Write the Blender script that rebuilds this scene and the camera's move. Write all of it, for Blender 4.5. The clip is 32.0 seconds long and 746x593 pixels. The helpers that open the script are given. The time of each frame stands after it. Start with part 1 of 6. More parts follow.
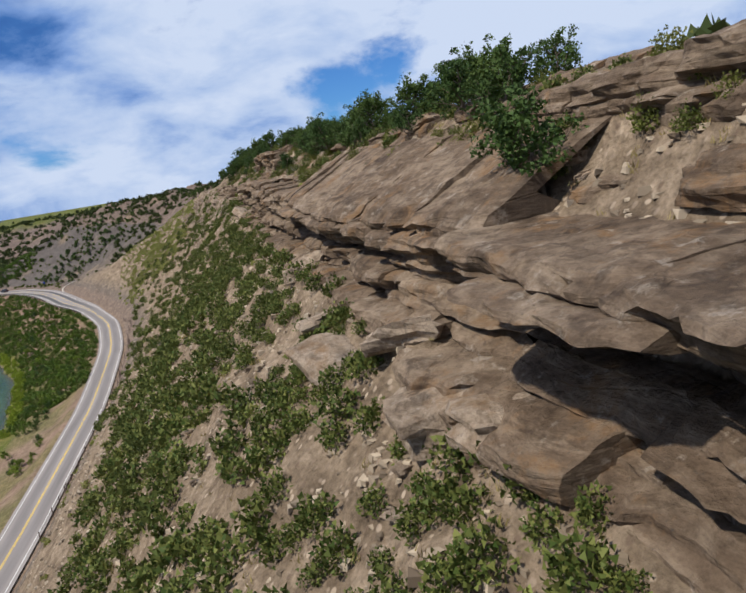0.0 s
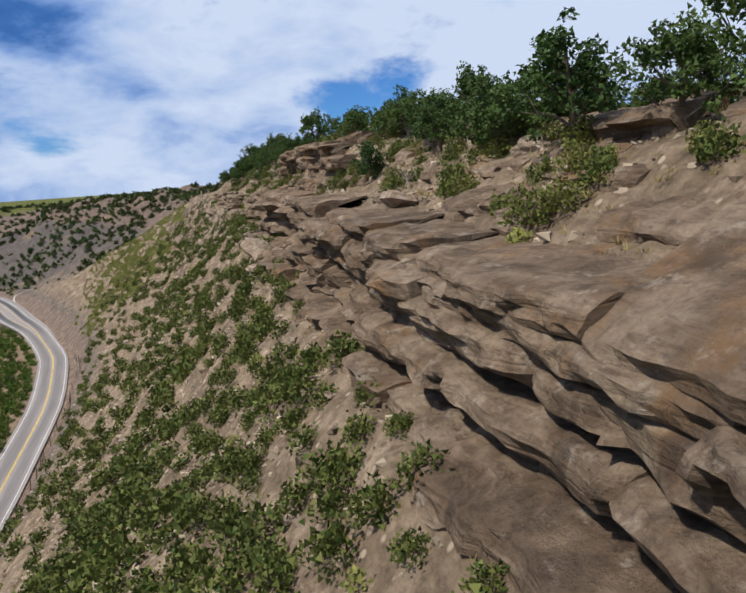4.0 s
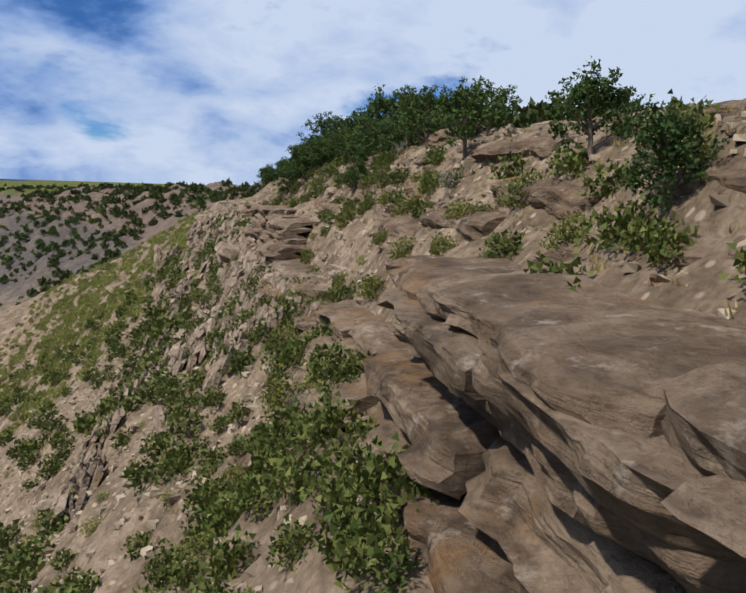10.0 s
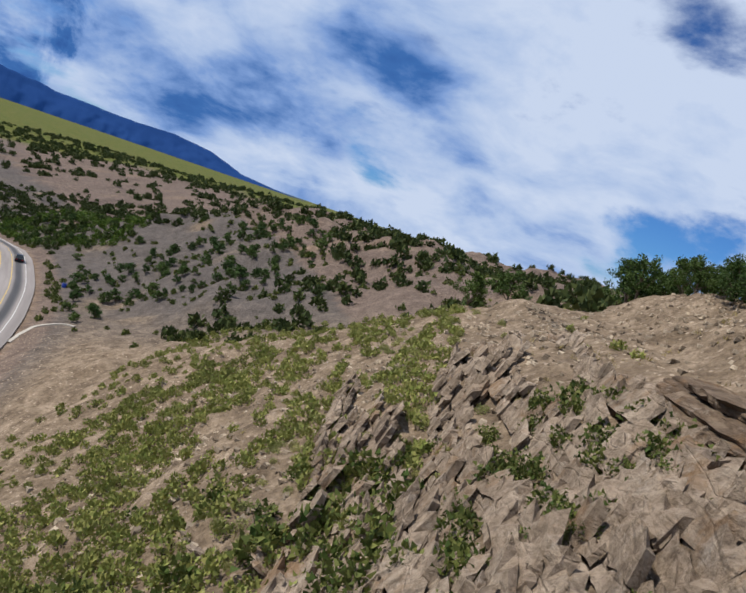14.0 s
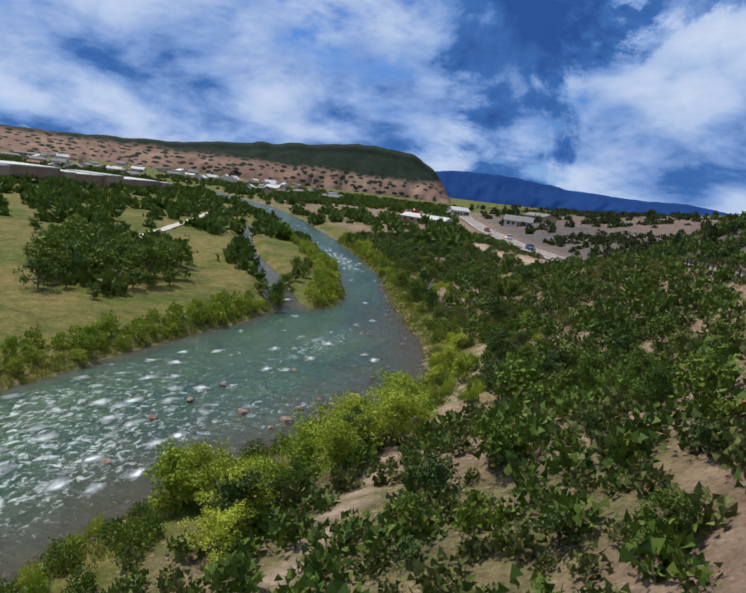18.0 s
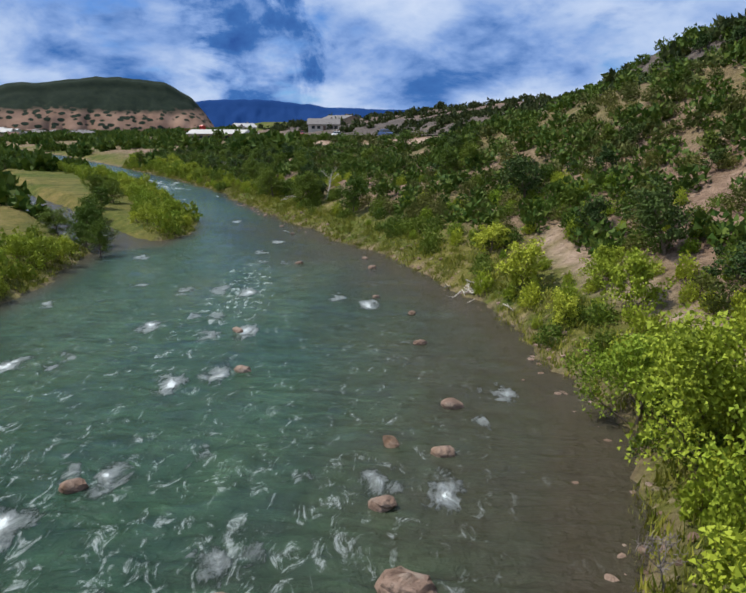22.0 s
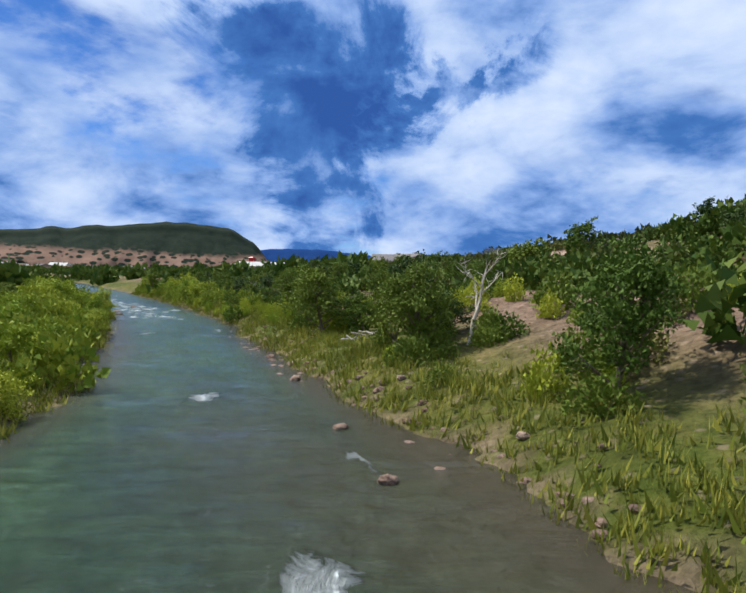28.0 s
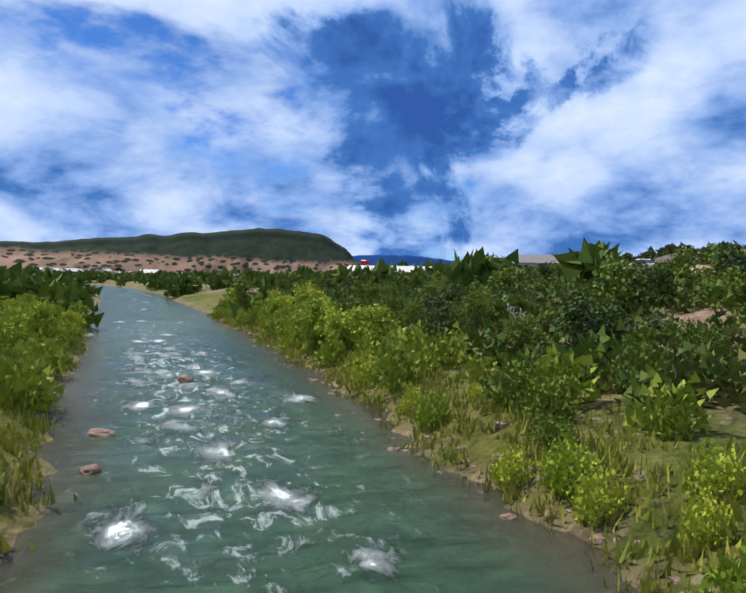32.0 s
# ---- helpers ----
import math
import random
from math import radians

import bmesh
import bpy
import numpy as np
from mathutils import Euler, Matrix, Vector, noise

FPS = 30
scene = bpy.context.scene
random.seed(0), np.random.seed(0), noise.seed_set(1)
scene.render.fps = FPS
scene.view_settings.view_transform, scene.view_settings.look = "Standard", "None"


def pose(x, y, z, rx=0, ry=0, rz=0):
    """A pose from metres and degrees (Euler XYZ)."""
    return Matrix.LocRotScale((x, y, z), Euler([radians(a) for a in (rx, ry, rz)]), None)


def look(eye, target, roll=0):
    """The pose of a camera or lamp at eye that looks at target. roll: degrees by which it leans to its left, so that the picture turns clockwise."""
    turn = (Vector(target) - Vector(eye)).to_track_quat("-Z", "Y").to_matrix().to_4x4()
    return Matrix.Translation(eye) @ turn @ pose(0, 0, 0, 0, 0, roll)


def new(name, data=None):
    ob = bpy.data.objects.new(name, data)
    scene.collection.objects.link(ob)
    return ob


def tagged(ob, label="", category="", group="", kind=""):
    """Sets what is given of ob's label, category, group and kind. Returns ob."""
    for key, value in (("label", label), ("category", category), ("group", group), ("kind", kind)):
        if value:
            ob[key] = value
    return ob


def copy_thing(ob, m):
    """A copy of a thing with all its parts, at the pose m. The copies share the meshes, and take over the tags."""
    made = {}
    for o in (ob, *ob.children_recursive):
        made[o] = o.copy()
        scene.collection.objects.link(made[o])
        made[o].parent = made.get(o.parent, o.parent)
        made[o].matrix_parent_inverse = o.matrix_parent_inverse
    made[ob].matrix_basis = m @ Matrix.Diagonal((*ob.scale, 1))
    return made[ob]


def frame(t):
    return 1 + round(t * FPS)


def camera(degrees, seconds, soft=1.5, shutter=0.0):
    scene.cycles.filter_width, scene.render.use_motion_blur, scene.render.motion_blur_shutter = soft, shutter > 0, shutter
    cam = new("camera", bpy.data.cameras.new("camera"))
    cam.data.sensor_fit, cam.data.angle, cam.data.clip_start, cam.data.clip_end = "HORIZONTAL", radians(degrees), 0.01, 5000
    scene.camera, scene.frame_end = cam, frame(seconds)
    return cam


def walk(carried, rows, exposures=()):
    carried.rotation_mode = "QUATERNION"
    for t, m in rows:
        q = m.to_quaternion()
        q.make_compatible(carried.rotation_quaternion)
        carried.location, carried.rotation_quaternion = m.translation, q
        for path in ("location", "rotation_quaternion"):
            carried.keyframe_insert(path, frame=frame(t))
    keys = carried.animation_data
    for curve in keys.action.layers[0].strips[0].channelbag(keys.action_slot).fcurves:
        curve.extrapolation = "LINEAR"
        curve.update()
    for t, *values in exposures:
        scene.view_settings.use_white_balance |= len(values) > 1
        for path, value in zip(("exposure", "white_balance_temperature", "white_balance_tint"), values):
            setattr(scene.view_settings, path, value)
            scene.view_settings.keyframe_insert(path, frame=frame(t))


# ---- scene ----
# ---- camera and its path ----
PLAN = 1 / 1.4  # metres to one unit of the plan below
PATH = [
    (0, (150.68, -331.90, 52.65), (155.25, -312.92, 48.30), -9.28),
    (0.5, (150.74, -326.58, 52.78), (155.31, -307.57, 48.58), -7.31),
    (1, (151.18, -319.02, 52.57), (155.75, -299.97, 48.54), -5.15),
    (1.5, (151.30, -312.67, 52.58), (155.90, -293.61, 48.63), -4.06),
    (2, (151.40, -306.01, 52.57), (156.08, -286.96, 48.68), -3.50),
    (2.5, (151.48, -299.59, 52.62), (156.22, -280.55, 48.74), -3.40),
    (3, (151.55, -293.36, 52.62), (156.37, -274.34, 48.73), -3.50),
    (3.5, (151.81, -286.76, 52.54), (156.72, -267.76, 48.66), -3.65),
    (5.5, (153.79, -258.86, 52.89), (159.02, -239.97, 48.87), -4.27),
    (6, (154.16, -251.85, 52.83), (159.46, -232.99, 48.79), -4.17),
    (6.5, (154.44, -244.64, 52.72), (159.78, -225.78, 48.72), -3.91),
    (7, (154.63, -237.43, 52.67), (159.98, -218.57, 48.72), -3.43),
    (7.5, (154.87, -230.01, 52.74), (160.15, -211.13, 48.79), -3.25),
    (8, (155.20, -222.66, 52.71), (160.36, -203.74, 48.80), -2.82),
    (8.5, (155.54, -215.41, 52.69), (160.53, -196.43, 48.85), -1.89),
    (9, (155.86, -208.04, 52.59), (160.60, -188.97, 48.87), -0.51),
    (9.5, (156.21, -200.47, 52.50), (160.66, -181.31, 48.88), 0.73),
    (10, (156.35, -192.37, 52.25), (160.54, -173.13, 48.76), 1.95),
    (10.5, (156.36, -184.44, 52.03), (160.27, -165.13, 48.62), 2.99),
    (11, (156.15, -176.49, 51.78), (159.76, -157.10, 48.47), 4.14),
    (11.5, (155.84, -168.28, 51.63), (159.05, -148.81, 48.34), 4.61),
    (12, (155.45, -160.59, 51.38), (158.18, -141.04, 48.16), 5.43),
    (12.5, (154.82, -152.65, 51.15), (157.03, -133.03, 47.98), 6.26),
    (13, (153.86, -144.61, 50.80), (155.54, -124.91, 47.73), 7.41),
    (13.5, (151.94, -133.70, 49.48), (152.64, -113.88, 46.91), 12.14),
    (14, (148.48, -120.54, 50.31), (146.00, -100.83, 47.95), 19.15),
    (14.5, (142.43, -107.07, 52.69), (135.16, -88.57, 50.48), 25.85),
    (16.5, (117.50, -79.56, 39.56), (104.48, -64.57, 37.11), 21.87),
    (17, (103.32, -69.62, 32.06), (88.62, -56.25, 29.73), 23.05),
    (17.5, (89.86, -62.23, 25.07), (74.50, -49.74, 22.25), 17.47),
    (18, (76.91, -56.38, 18.69), (61.50, -44.08, 15.32), 7.07),
    (18.5, (63.95, -50.51, 13.71), (48.63, -38.24, 9.86), 4.57),
    (19, (57.90, -47.95, 11.78), (42.88, -35.46, 7.49), 1.84),
    (19.5, (53.53, -46.38, 10.62), (39.34, -33.28, 5.45), -1.61),
    (20, (49.46, -44.59, 9.64), (36.10, -31.05, 3.46), -3.15),
    (20.5, (45.84, -42.69, 9.44), (33.49, -28.83, 2.01), -2.91),
    (21, (45.06, -41.99, 9.17), (33.64, -27.47, 1.49), -1.12),
    (21.5, (43.53, -41.68, 9.19), (32.84, -26.14, 2.55), -0.75),
    (22, (41.52, -40.72, 8.96), (31.32, -24.26, 3.94), 0.15),
    (22.5, (39.14, -38.89, 9.17), (29.27, -21.89, 5.50), 0.40),
    (23, (36.67, -36.36, 8.90), (26.86, -19.14, 6.17), 1.71),
    (23.5, (34.11, -33.79, 8.70), (24.36, -16.44, 6.70), 3.02),
    (24, (31.15, -30.58, 8.30), (21.43, -13.17, 6.74), 4.09),
    (24.5, (28.13, -27.51, 7.79), (18.44, -10.06, 6.54), 4.90),
    (26.5, (26.27, -19.17, 5.12), (15.38, -2.43, 4.12), 0.48),
    (27, (22.40, -15.35, 4.60), (11.23, 1.22, 3.80), 0.99),
    (27.5, (17.89, -11.12, 4.19), (6.36, 5.21, 3.57), 1.63),
    (28, (12.98, -6.89, 3.99), (1.05, 9.15, 3.47), 1.89),
    (28.5, (8.08, -2.99, 3.76), (-4.23, 12.77, 3.36), 2.48),
    (29, (3.00, 0.81, 3.67), (-9.65, 16.30, 3.35), 2.61),
    (29.5, (-1.86, 4.15, 3.61), (-14.83, 19.37, 3.34), 3.19),
    (30, (-6.99, 7.53, 3.44), (-20.23, 22.51, 3.23), 3.14),
    (30.5, (-11.90, 10.53, 3.22), (-25.32, 25.35, 3.10), 3.47),
    (31, (-17.59, 15.01, 3.83), (-31.24, 29.62, 3.49), 1.75),
    (31.5, (-22.42, 18.18, 3.90), (-36.25, 32.63, 3.56), 1.69),
    (32, (-27.72, 21.52, 4.17), (-41.69, 35.82, 3.75), 1.67),
]
cam = camera(60.0, 32.0, soft=1.8)
EXPOSURES = ((0, -0.05), (6, -0.05), (9, -0.12), (13.5, -0.12), (17, -0.18), (19, 0.0), (20, -0.08), (21, 0.42), (22, 0.0), (23, -0.15), (24.5, -0.2), (27, 0.05), (30, 0.32), (32, 0.24))
walk(cam, [(t, look(eye, target, roll)) for t, eye, target, roll in PATH], EXPOSURES)

# ---- light ----
SUN_ELEV, SUN_AZ = radians(56), radians(-105)  # azimuth from +y towards +x
world = bpy.data.worlds.new("sky")
scene.world = world
world.use_nodes = True
wt = world.node_tree
wt.nodes.clear()


def wnode(kind, **props):
    n = wt.nodes.new(kind)
    for k, v in props.items():
        if k == "operation":
            n.operation = v
        elif k == "blend_type":
            n.blend_type = v
    return n


def wlink(a, b):
    wt.links.new(a, b)


w_out = wnode("ShaderNodeOutputWorld")
w_bg = wnode("ShaderNodeBackground")
w_sky = wnode("ShaderNodeTexSky")
w_sky.sky_type = "NISHITA"
w_sky.sun_disc = False
w_sky.sun_elevation = SUN_ELEV
w_sky.sun_rotation = SUN_AZ
w_sky.altitude = 2000
w_co = wnode("ShaderNodeTexCoord")


def wmath(op, a, b, c=None):
    n = wnode("ShaderNodeMath", operation=op)
    for k, v in enumerate((a, b, c)):
        if v is None:
            continue
        if isinstance(v, (int, float)):
            n.inputs[k].default_value = v
        else:
            wlink(v, n.inputs[k])
    return n.outputs[0]


def wnoise(scale, detail, rough, dist, place, vec):
    m = wnode("ShaderNodeMapping")
    m.inputs["Location"].default_value = place
    wlink(vec, m.inputs["Vector"])
    n = wnode("ShaderNodeTexNoise")
    n.inputs["Scale"].default_value = scale
    n.inputs["Detail"].default_value = detail
    n.inputs["Roughness"].default_value = rough
    n.inputs["Distortion"].default_value = dist
    wlink(m.outputs["Vector"], n.inputs["Vector"])
    return n.outputs["Fac"]


def wramp(fac, stops):
    n = wnode("ShaderNodeValToRGB")
    e = n.color_ramp.elements
    while len(e) < len(stops):
        e.new(0.5)
    for k, (p, c) in enumerate(stops):
        e[k].position = p
        e[k].color = (*c, 1)
    wlink(fac, n.inputs["Fac"])
    return n.outputs["Color"]


def wmix(fac, a, b):
    n = wnode("ShaderNodeMix")
    n.data_type = "RGBA"
    for sock, v in ((n.inputs[0], fac), (n.inputs[6], a), (n.inputs[7], b)):
        if isinstance(v, tuple):
            sock.default_value = (*v, 1)
        elif isinstance(v, (int, float)):
            sock.default_value = v
        else:
            wlink(v, sock)
    return n.outputs[2]


# a deck of cumulus seen in perspective: directions projected on a layer overhead
w_sep = wnode("ShaderNodeSeparateXYZ")
wlink(w_co.outputs["Generated"], w_sep.inputs[0])
w_z = wmath("ADD", wmath("MAXIMUM", w_sep.outputs[2], 0.0), 0.42)
w_com = wnode("ShaderNodeCombineXYZ")
wlink(wmath("DIVIDE", w_sep.outputs[0], w_z), w_com.inputs[0])
wlink(wmath("DIVIDE", w_sep.outputs[1], w_z), w_com.inputs[1])
wlink(wmath("MULTIPLY", w_sep.outputs[2], 1.3), w_com.inputs[2])
deck = w_com.outputs[0]
body = wnoise(1.5, 9, 0.55, 0.25, (3.1, 0.4, 0.0), deck)
puff = wnoise(3.6, 9, 0.58, 0.2, (0.3, 5.0, 0.0), deck)
mass = wnoise(1.1, 5, 0.5, 0.2, (1.7, 2.2, 0.0), deck)
dens = wmath("ADD", wmath("MULTIPLY", body, 0.72), wmath("MULTIPLY", puff, 0.28))
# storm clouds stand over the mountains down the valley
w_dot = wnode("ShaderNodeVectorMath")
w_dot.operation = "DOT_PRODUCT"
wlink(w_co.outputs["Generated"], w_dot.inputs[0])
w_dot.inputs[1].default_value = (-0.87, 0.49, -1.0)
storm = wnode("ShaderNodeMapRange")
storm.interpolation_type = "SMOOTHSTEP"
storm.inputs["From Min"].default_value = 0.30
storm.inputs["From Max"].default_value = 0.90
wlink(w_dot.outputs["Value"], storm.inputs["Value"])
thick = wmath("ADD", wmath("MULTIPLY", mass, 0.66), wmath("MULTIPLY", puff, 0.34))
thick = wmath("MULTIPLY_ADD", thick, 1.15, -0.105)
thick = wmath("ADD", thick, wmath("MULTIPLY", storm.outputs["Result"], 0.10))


def wdot(vec):
    n = wnode("ShaderNodeVectorMath")
    n.operation = "DOT_PRODUCT"
    wlink(w_co.outputs["Generated"], n.inputs[0])
    n.inputs[1].default_value = vec
    return n.outputs["Value"]


def wsmooth(value, lo, hi):
    n = wnode("ShaderNodeMapRange")
    n.interpolation_type = "SMOOTHSTEP"
    n.inputs["From Min"].default_value = min(lo, hi)
    n.inputs["From Max"].default_value = max(lo, hi)
    if lo > hi:
        n.inputs["To Min"].default_value, n.inputs["To Max"].default_value = 1.0, 0.0
    wlink(value, n.inputs["Value"])
    return n.outputs["Result"]


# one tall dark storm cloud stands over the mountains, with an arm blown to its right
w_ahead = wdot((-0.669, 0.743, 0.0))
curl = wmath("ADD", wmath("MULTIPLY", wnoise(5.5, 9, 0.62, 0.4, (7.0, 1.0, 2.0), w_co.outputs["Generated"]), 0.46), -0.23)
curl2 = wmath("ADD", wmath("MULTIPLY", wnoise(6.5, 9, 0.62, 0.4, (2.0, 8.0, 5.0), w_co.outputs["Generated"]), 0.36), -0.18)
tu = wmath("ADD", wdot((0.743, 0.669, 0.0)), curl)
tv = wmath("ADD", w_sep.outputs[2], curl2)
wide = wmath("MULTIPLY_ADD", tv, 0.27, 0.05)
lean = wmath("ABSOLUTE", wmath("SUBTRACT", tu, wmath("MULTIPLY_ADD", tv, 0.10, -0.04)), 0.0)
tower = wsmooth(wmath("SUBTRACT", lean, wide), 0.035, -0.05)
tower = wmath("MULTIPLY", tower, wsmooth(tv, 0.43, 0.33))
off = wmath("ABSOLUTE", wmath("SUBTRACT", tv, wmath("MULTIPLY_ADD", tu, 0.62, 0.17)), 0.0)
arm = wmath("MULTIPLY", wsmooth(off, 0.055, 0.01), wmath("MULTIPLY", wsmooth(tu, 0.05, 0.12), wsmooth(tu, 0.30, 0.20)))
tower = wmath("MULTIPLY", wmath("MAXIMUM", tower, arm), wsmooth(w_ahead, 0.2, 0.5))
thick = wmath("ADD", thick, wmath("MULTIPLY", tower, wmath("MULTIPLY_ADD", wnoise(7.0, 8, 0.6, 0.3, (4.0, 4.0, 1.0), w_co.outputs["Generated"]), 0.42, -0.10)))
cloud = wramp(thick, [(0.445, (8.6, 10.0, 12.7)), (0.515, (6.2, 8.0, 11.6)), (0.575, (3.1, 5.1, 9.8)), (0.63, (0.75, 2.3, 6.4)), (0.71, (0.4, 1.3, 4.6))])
w_tint = wnode("ShaderNodeMix")
w_tint.data_type = "RGBA"
w_tint.blend_type = "MULTIPLY"
w_tint.inputs["Factor"].default_value = 1.0
w_tint.inputs[7].default_value = (0.42, 0.85, 1.5, 1)
wlink(w_sky.outputs["Color"], w_tint.inputs[6])
cover = wnode("ShaderNodeMapRange")
cover.interpolation_type = "SMOOTHSTEP"
cover.inputs["From Min"].default_value = 0.35
cover.inputs["From Max"].default_value = 0.44
wlink(dens, cover.inputs["Value"])
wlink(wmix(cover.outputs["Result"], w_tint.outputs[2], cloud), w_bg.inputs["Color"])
w_bg.inputs["Strength"].default_value = 0.073
wlink(w_bg.outputs["Background"], w_out.inputs["Surface"])

sun = new("sun", bpy.data.lights.new("sun", "SUN"))
sun.data.energy = 5.0
sun.data.angle = radians(2.0)
sun.data.color = (1.0, 0.95, 0.84)
sun_way = Vector((math.sin(SUN_AZ) * math.cos(SUN_ELEV), math.cos(SUN_AZ) * math.cos(SUN_ELEV), math.sin(SUN_ELEV)))
sun.matrix_world = look(sun_way * 400, (0, 0, 0))


# ---- materials ----
def ramp(nt, fac, stops):
    n = nt.nodes.new("ShaderNodeValToRGB")
    e = n.color_ramp.elements
    while len(e) < len(stops):
        e.new(0.5)
    for k, (p, c) in enumerate(stops):
        e[k].position = p
        e[k].color = (*c, 1)
    nt.links.new(fac, n.inputs["Fac"])
    return n.outputs["Color"]


def mix(nt, fac, a, b, how="MIX"):
    n = nt.nodes.new("ShaderNodeMix")
    n.data_type = "RGBA"
    n.blend_type = how
    for sock, v in ((n.inputs[0], fac), (n.inputs[6], a), (n.inputs[7], b)):
        if isinstance(v, (int, float)):
            sock.default_value = v
        elif isinstance(v, tuple):
            sock.default_value = (*v, 1)
        else:
            nt.links.new(v, sock)
    return n.outputs[2]


def tex(nt, scale, detail=5, rough=0.6, vec=None, stretch=None, dist=0.0):
    n = nt.nodes.new("ShaderNodeTexNoise")
    n.inputs["Scale"].default_value = scale
    n.inputs["Detail"].default_value = detail
    n.inputs["Roughness"].default_value = rough
    n.inputs["Distortion"].default_value = dist
    if vec is None:
        g = nt.nodes.new("ShaderNodeNewGeometry")
        vec = g.outputs["Position"]
    if stretch:
        m = nt.nodes.new("ShaderNodeMapping")
        m.inputs["Scale"].default_value = stretch
        nt.links.new(vec, m.inputs["Vector"])
        vec = m.outputs["Vector"]
    nt.links.new(vec, n.inputs["Vector"])
    return n.outputs["Fac"]


def cells(nt, scale, stretch=None, feature="F1"):
    n = nt.nodes.new("ShaderNodeTexVoronoi")
    n.feature = feature
    n.inputs["Scale"].default_value = scale
    g = nt.nodes.new("ShaderNodeNewGeometry")
    vec = g.outputs["Position"]
    if stretch:
        m = nt.nodes.new("ShaderNodeMapping")
        m.inputs["Scale"].default_value = stretch
        nt.links.new(vec, m.inputs["Vector"])
        vec = m.outputs["Vector"]
    nt.links.new(vec, n.inputs["Vector"])
    return n


def bump(nt, bsdf, height, strength=0.5, distance=0.1):
    b = nt.nodes.new("ShaderNodeBump")
    b.inputs["Strength"].default_value = strength
    b.inputs["Distance"].default_value = distance
    nt.links.new(height, b.inputs["Height"])
    nt.links.new(b.outputs["Normal"], bsdf.inputs["Normal"])


def material(name, rough=0.85, spec=0.3):
    m = bpy.data.materials.new(name)
    m.use_nodes = True
    nt = m.node_tree
    b = nt.nodes["Principled BSDF"]
    b.inputs["Roughness"].default_value = rough
    b.inputs["Specular IOR Level"].default_value = spec
    return m, nt, b


def attr(nt, name):
    n = nt.nodes.new("ShaderNodeAttribute")
    n.attribute_name = name
    return n.outputs["Fac"]


def rand_of(nt, island=False):
    if island:
        return nt.nodes.new("ShaderNodeNewGeometry").outputs["Random Per Island"]
    return nt.nodes.new("ShaderNodeObjectInfo").outputs["Random"]


def plain(name, color, rough=0.6, metal=0.0, vary=0.12, scale=3.0):
    m, nt, b = material(name, rough)
    n = tex(nt, scale, 5)
    lo = tuple(c * (1 - vary) for c in color)
    hi = tuple(min(1, c * (1 + vary)) for c in color)
    nt.links.new(ramp(nt, n, [(0.3, lo), (0.7, hi)]), b.inputs["Base Color"])
    b.inputs["Metallic"].default_value = metal
    return m


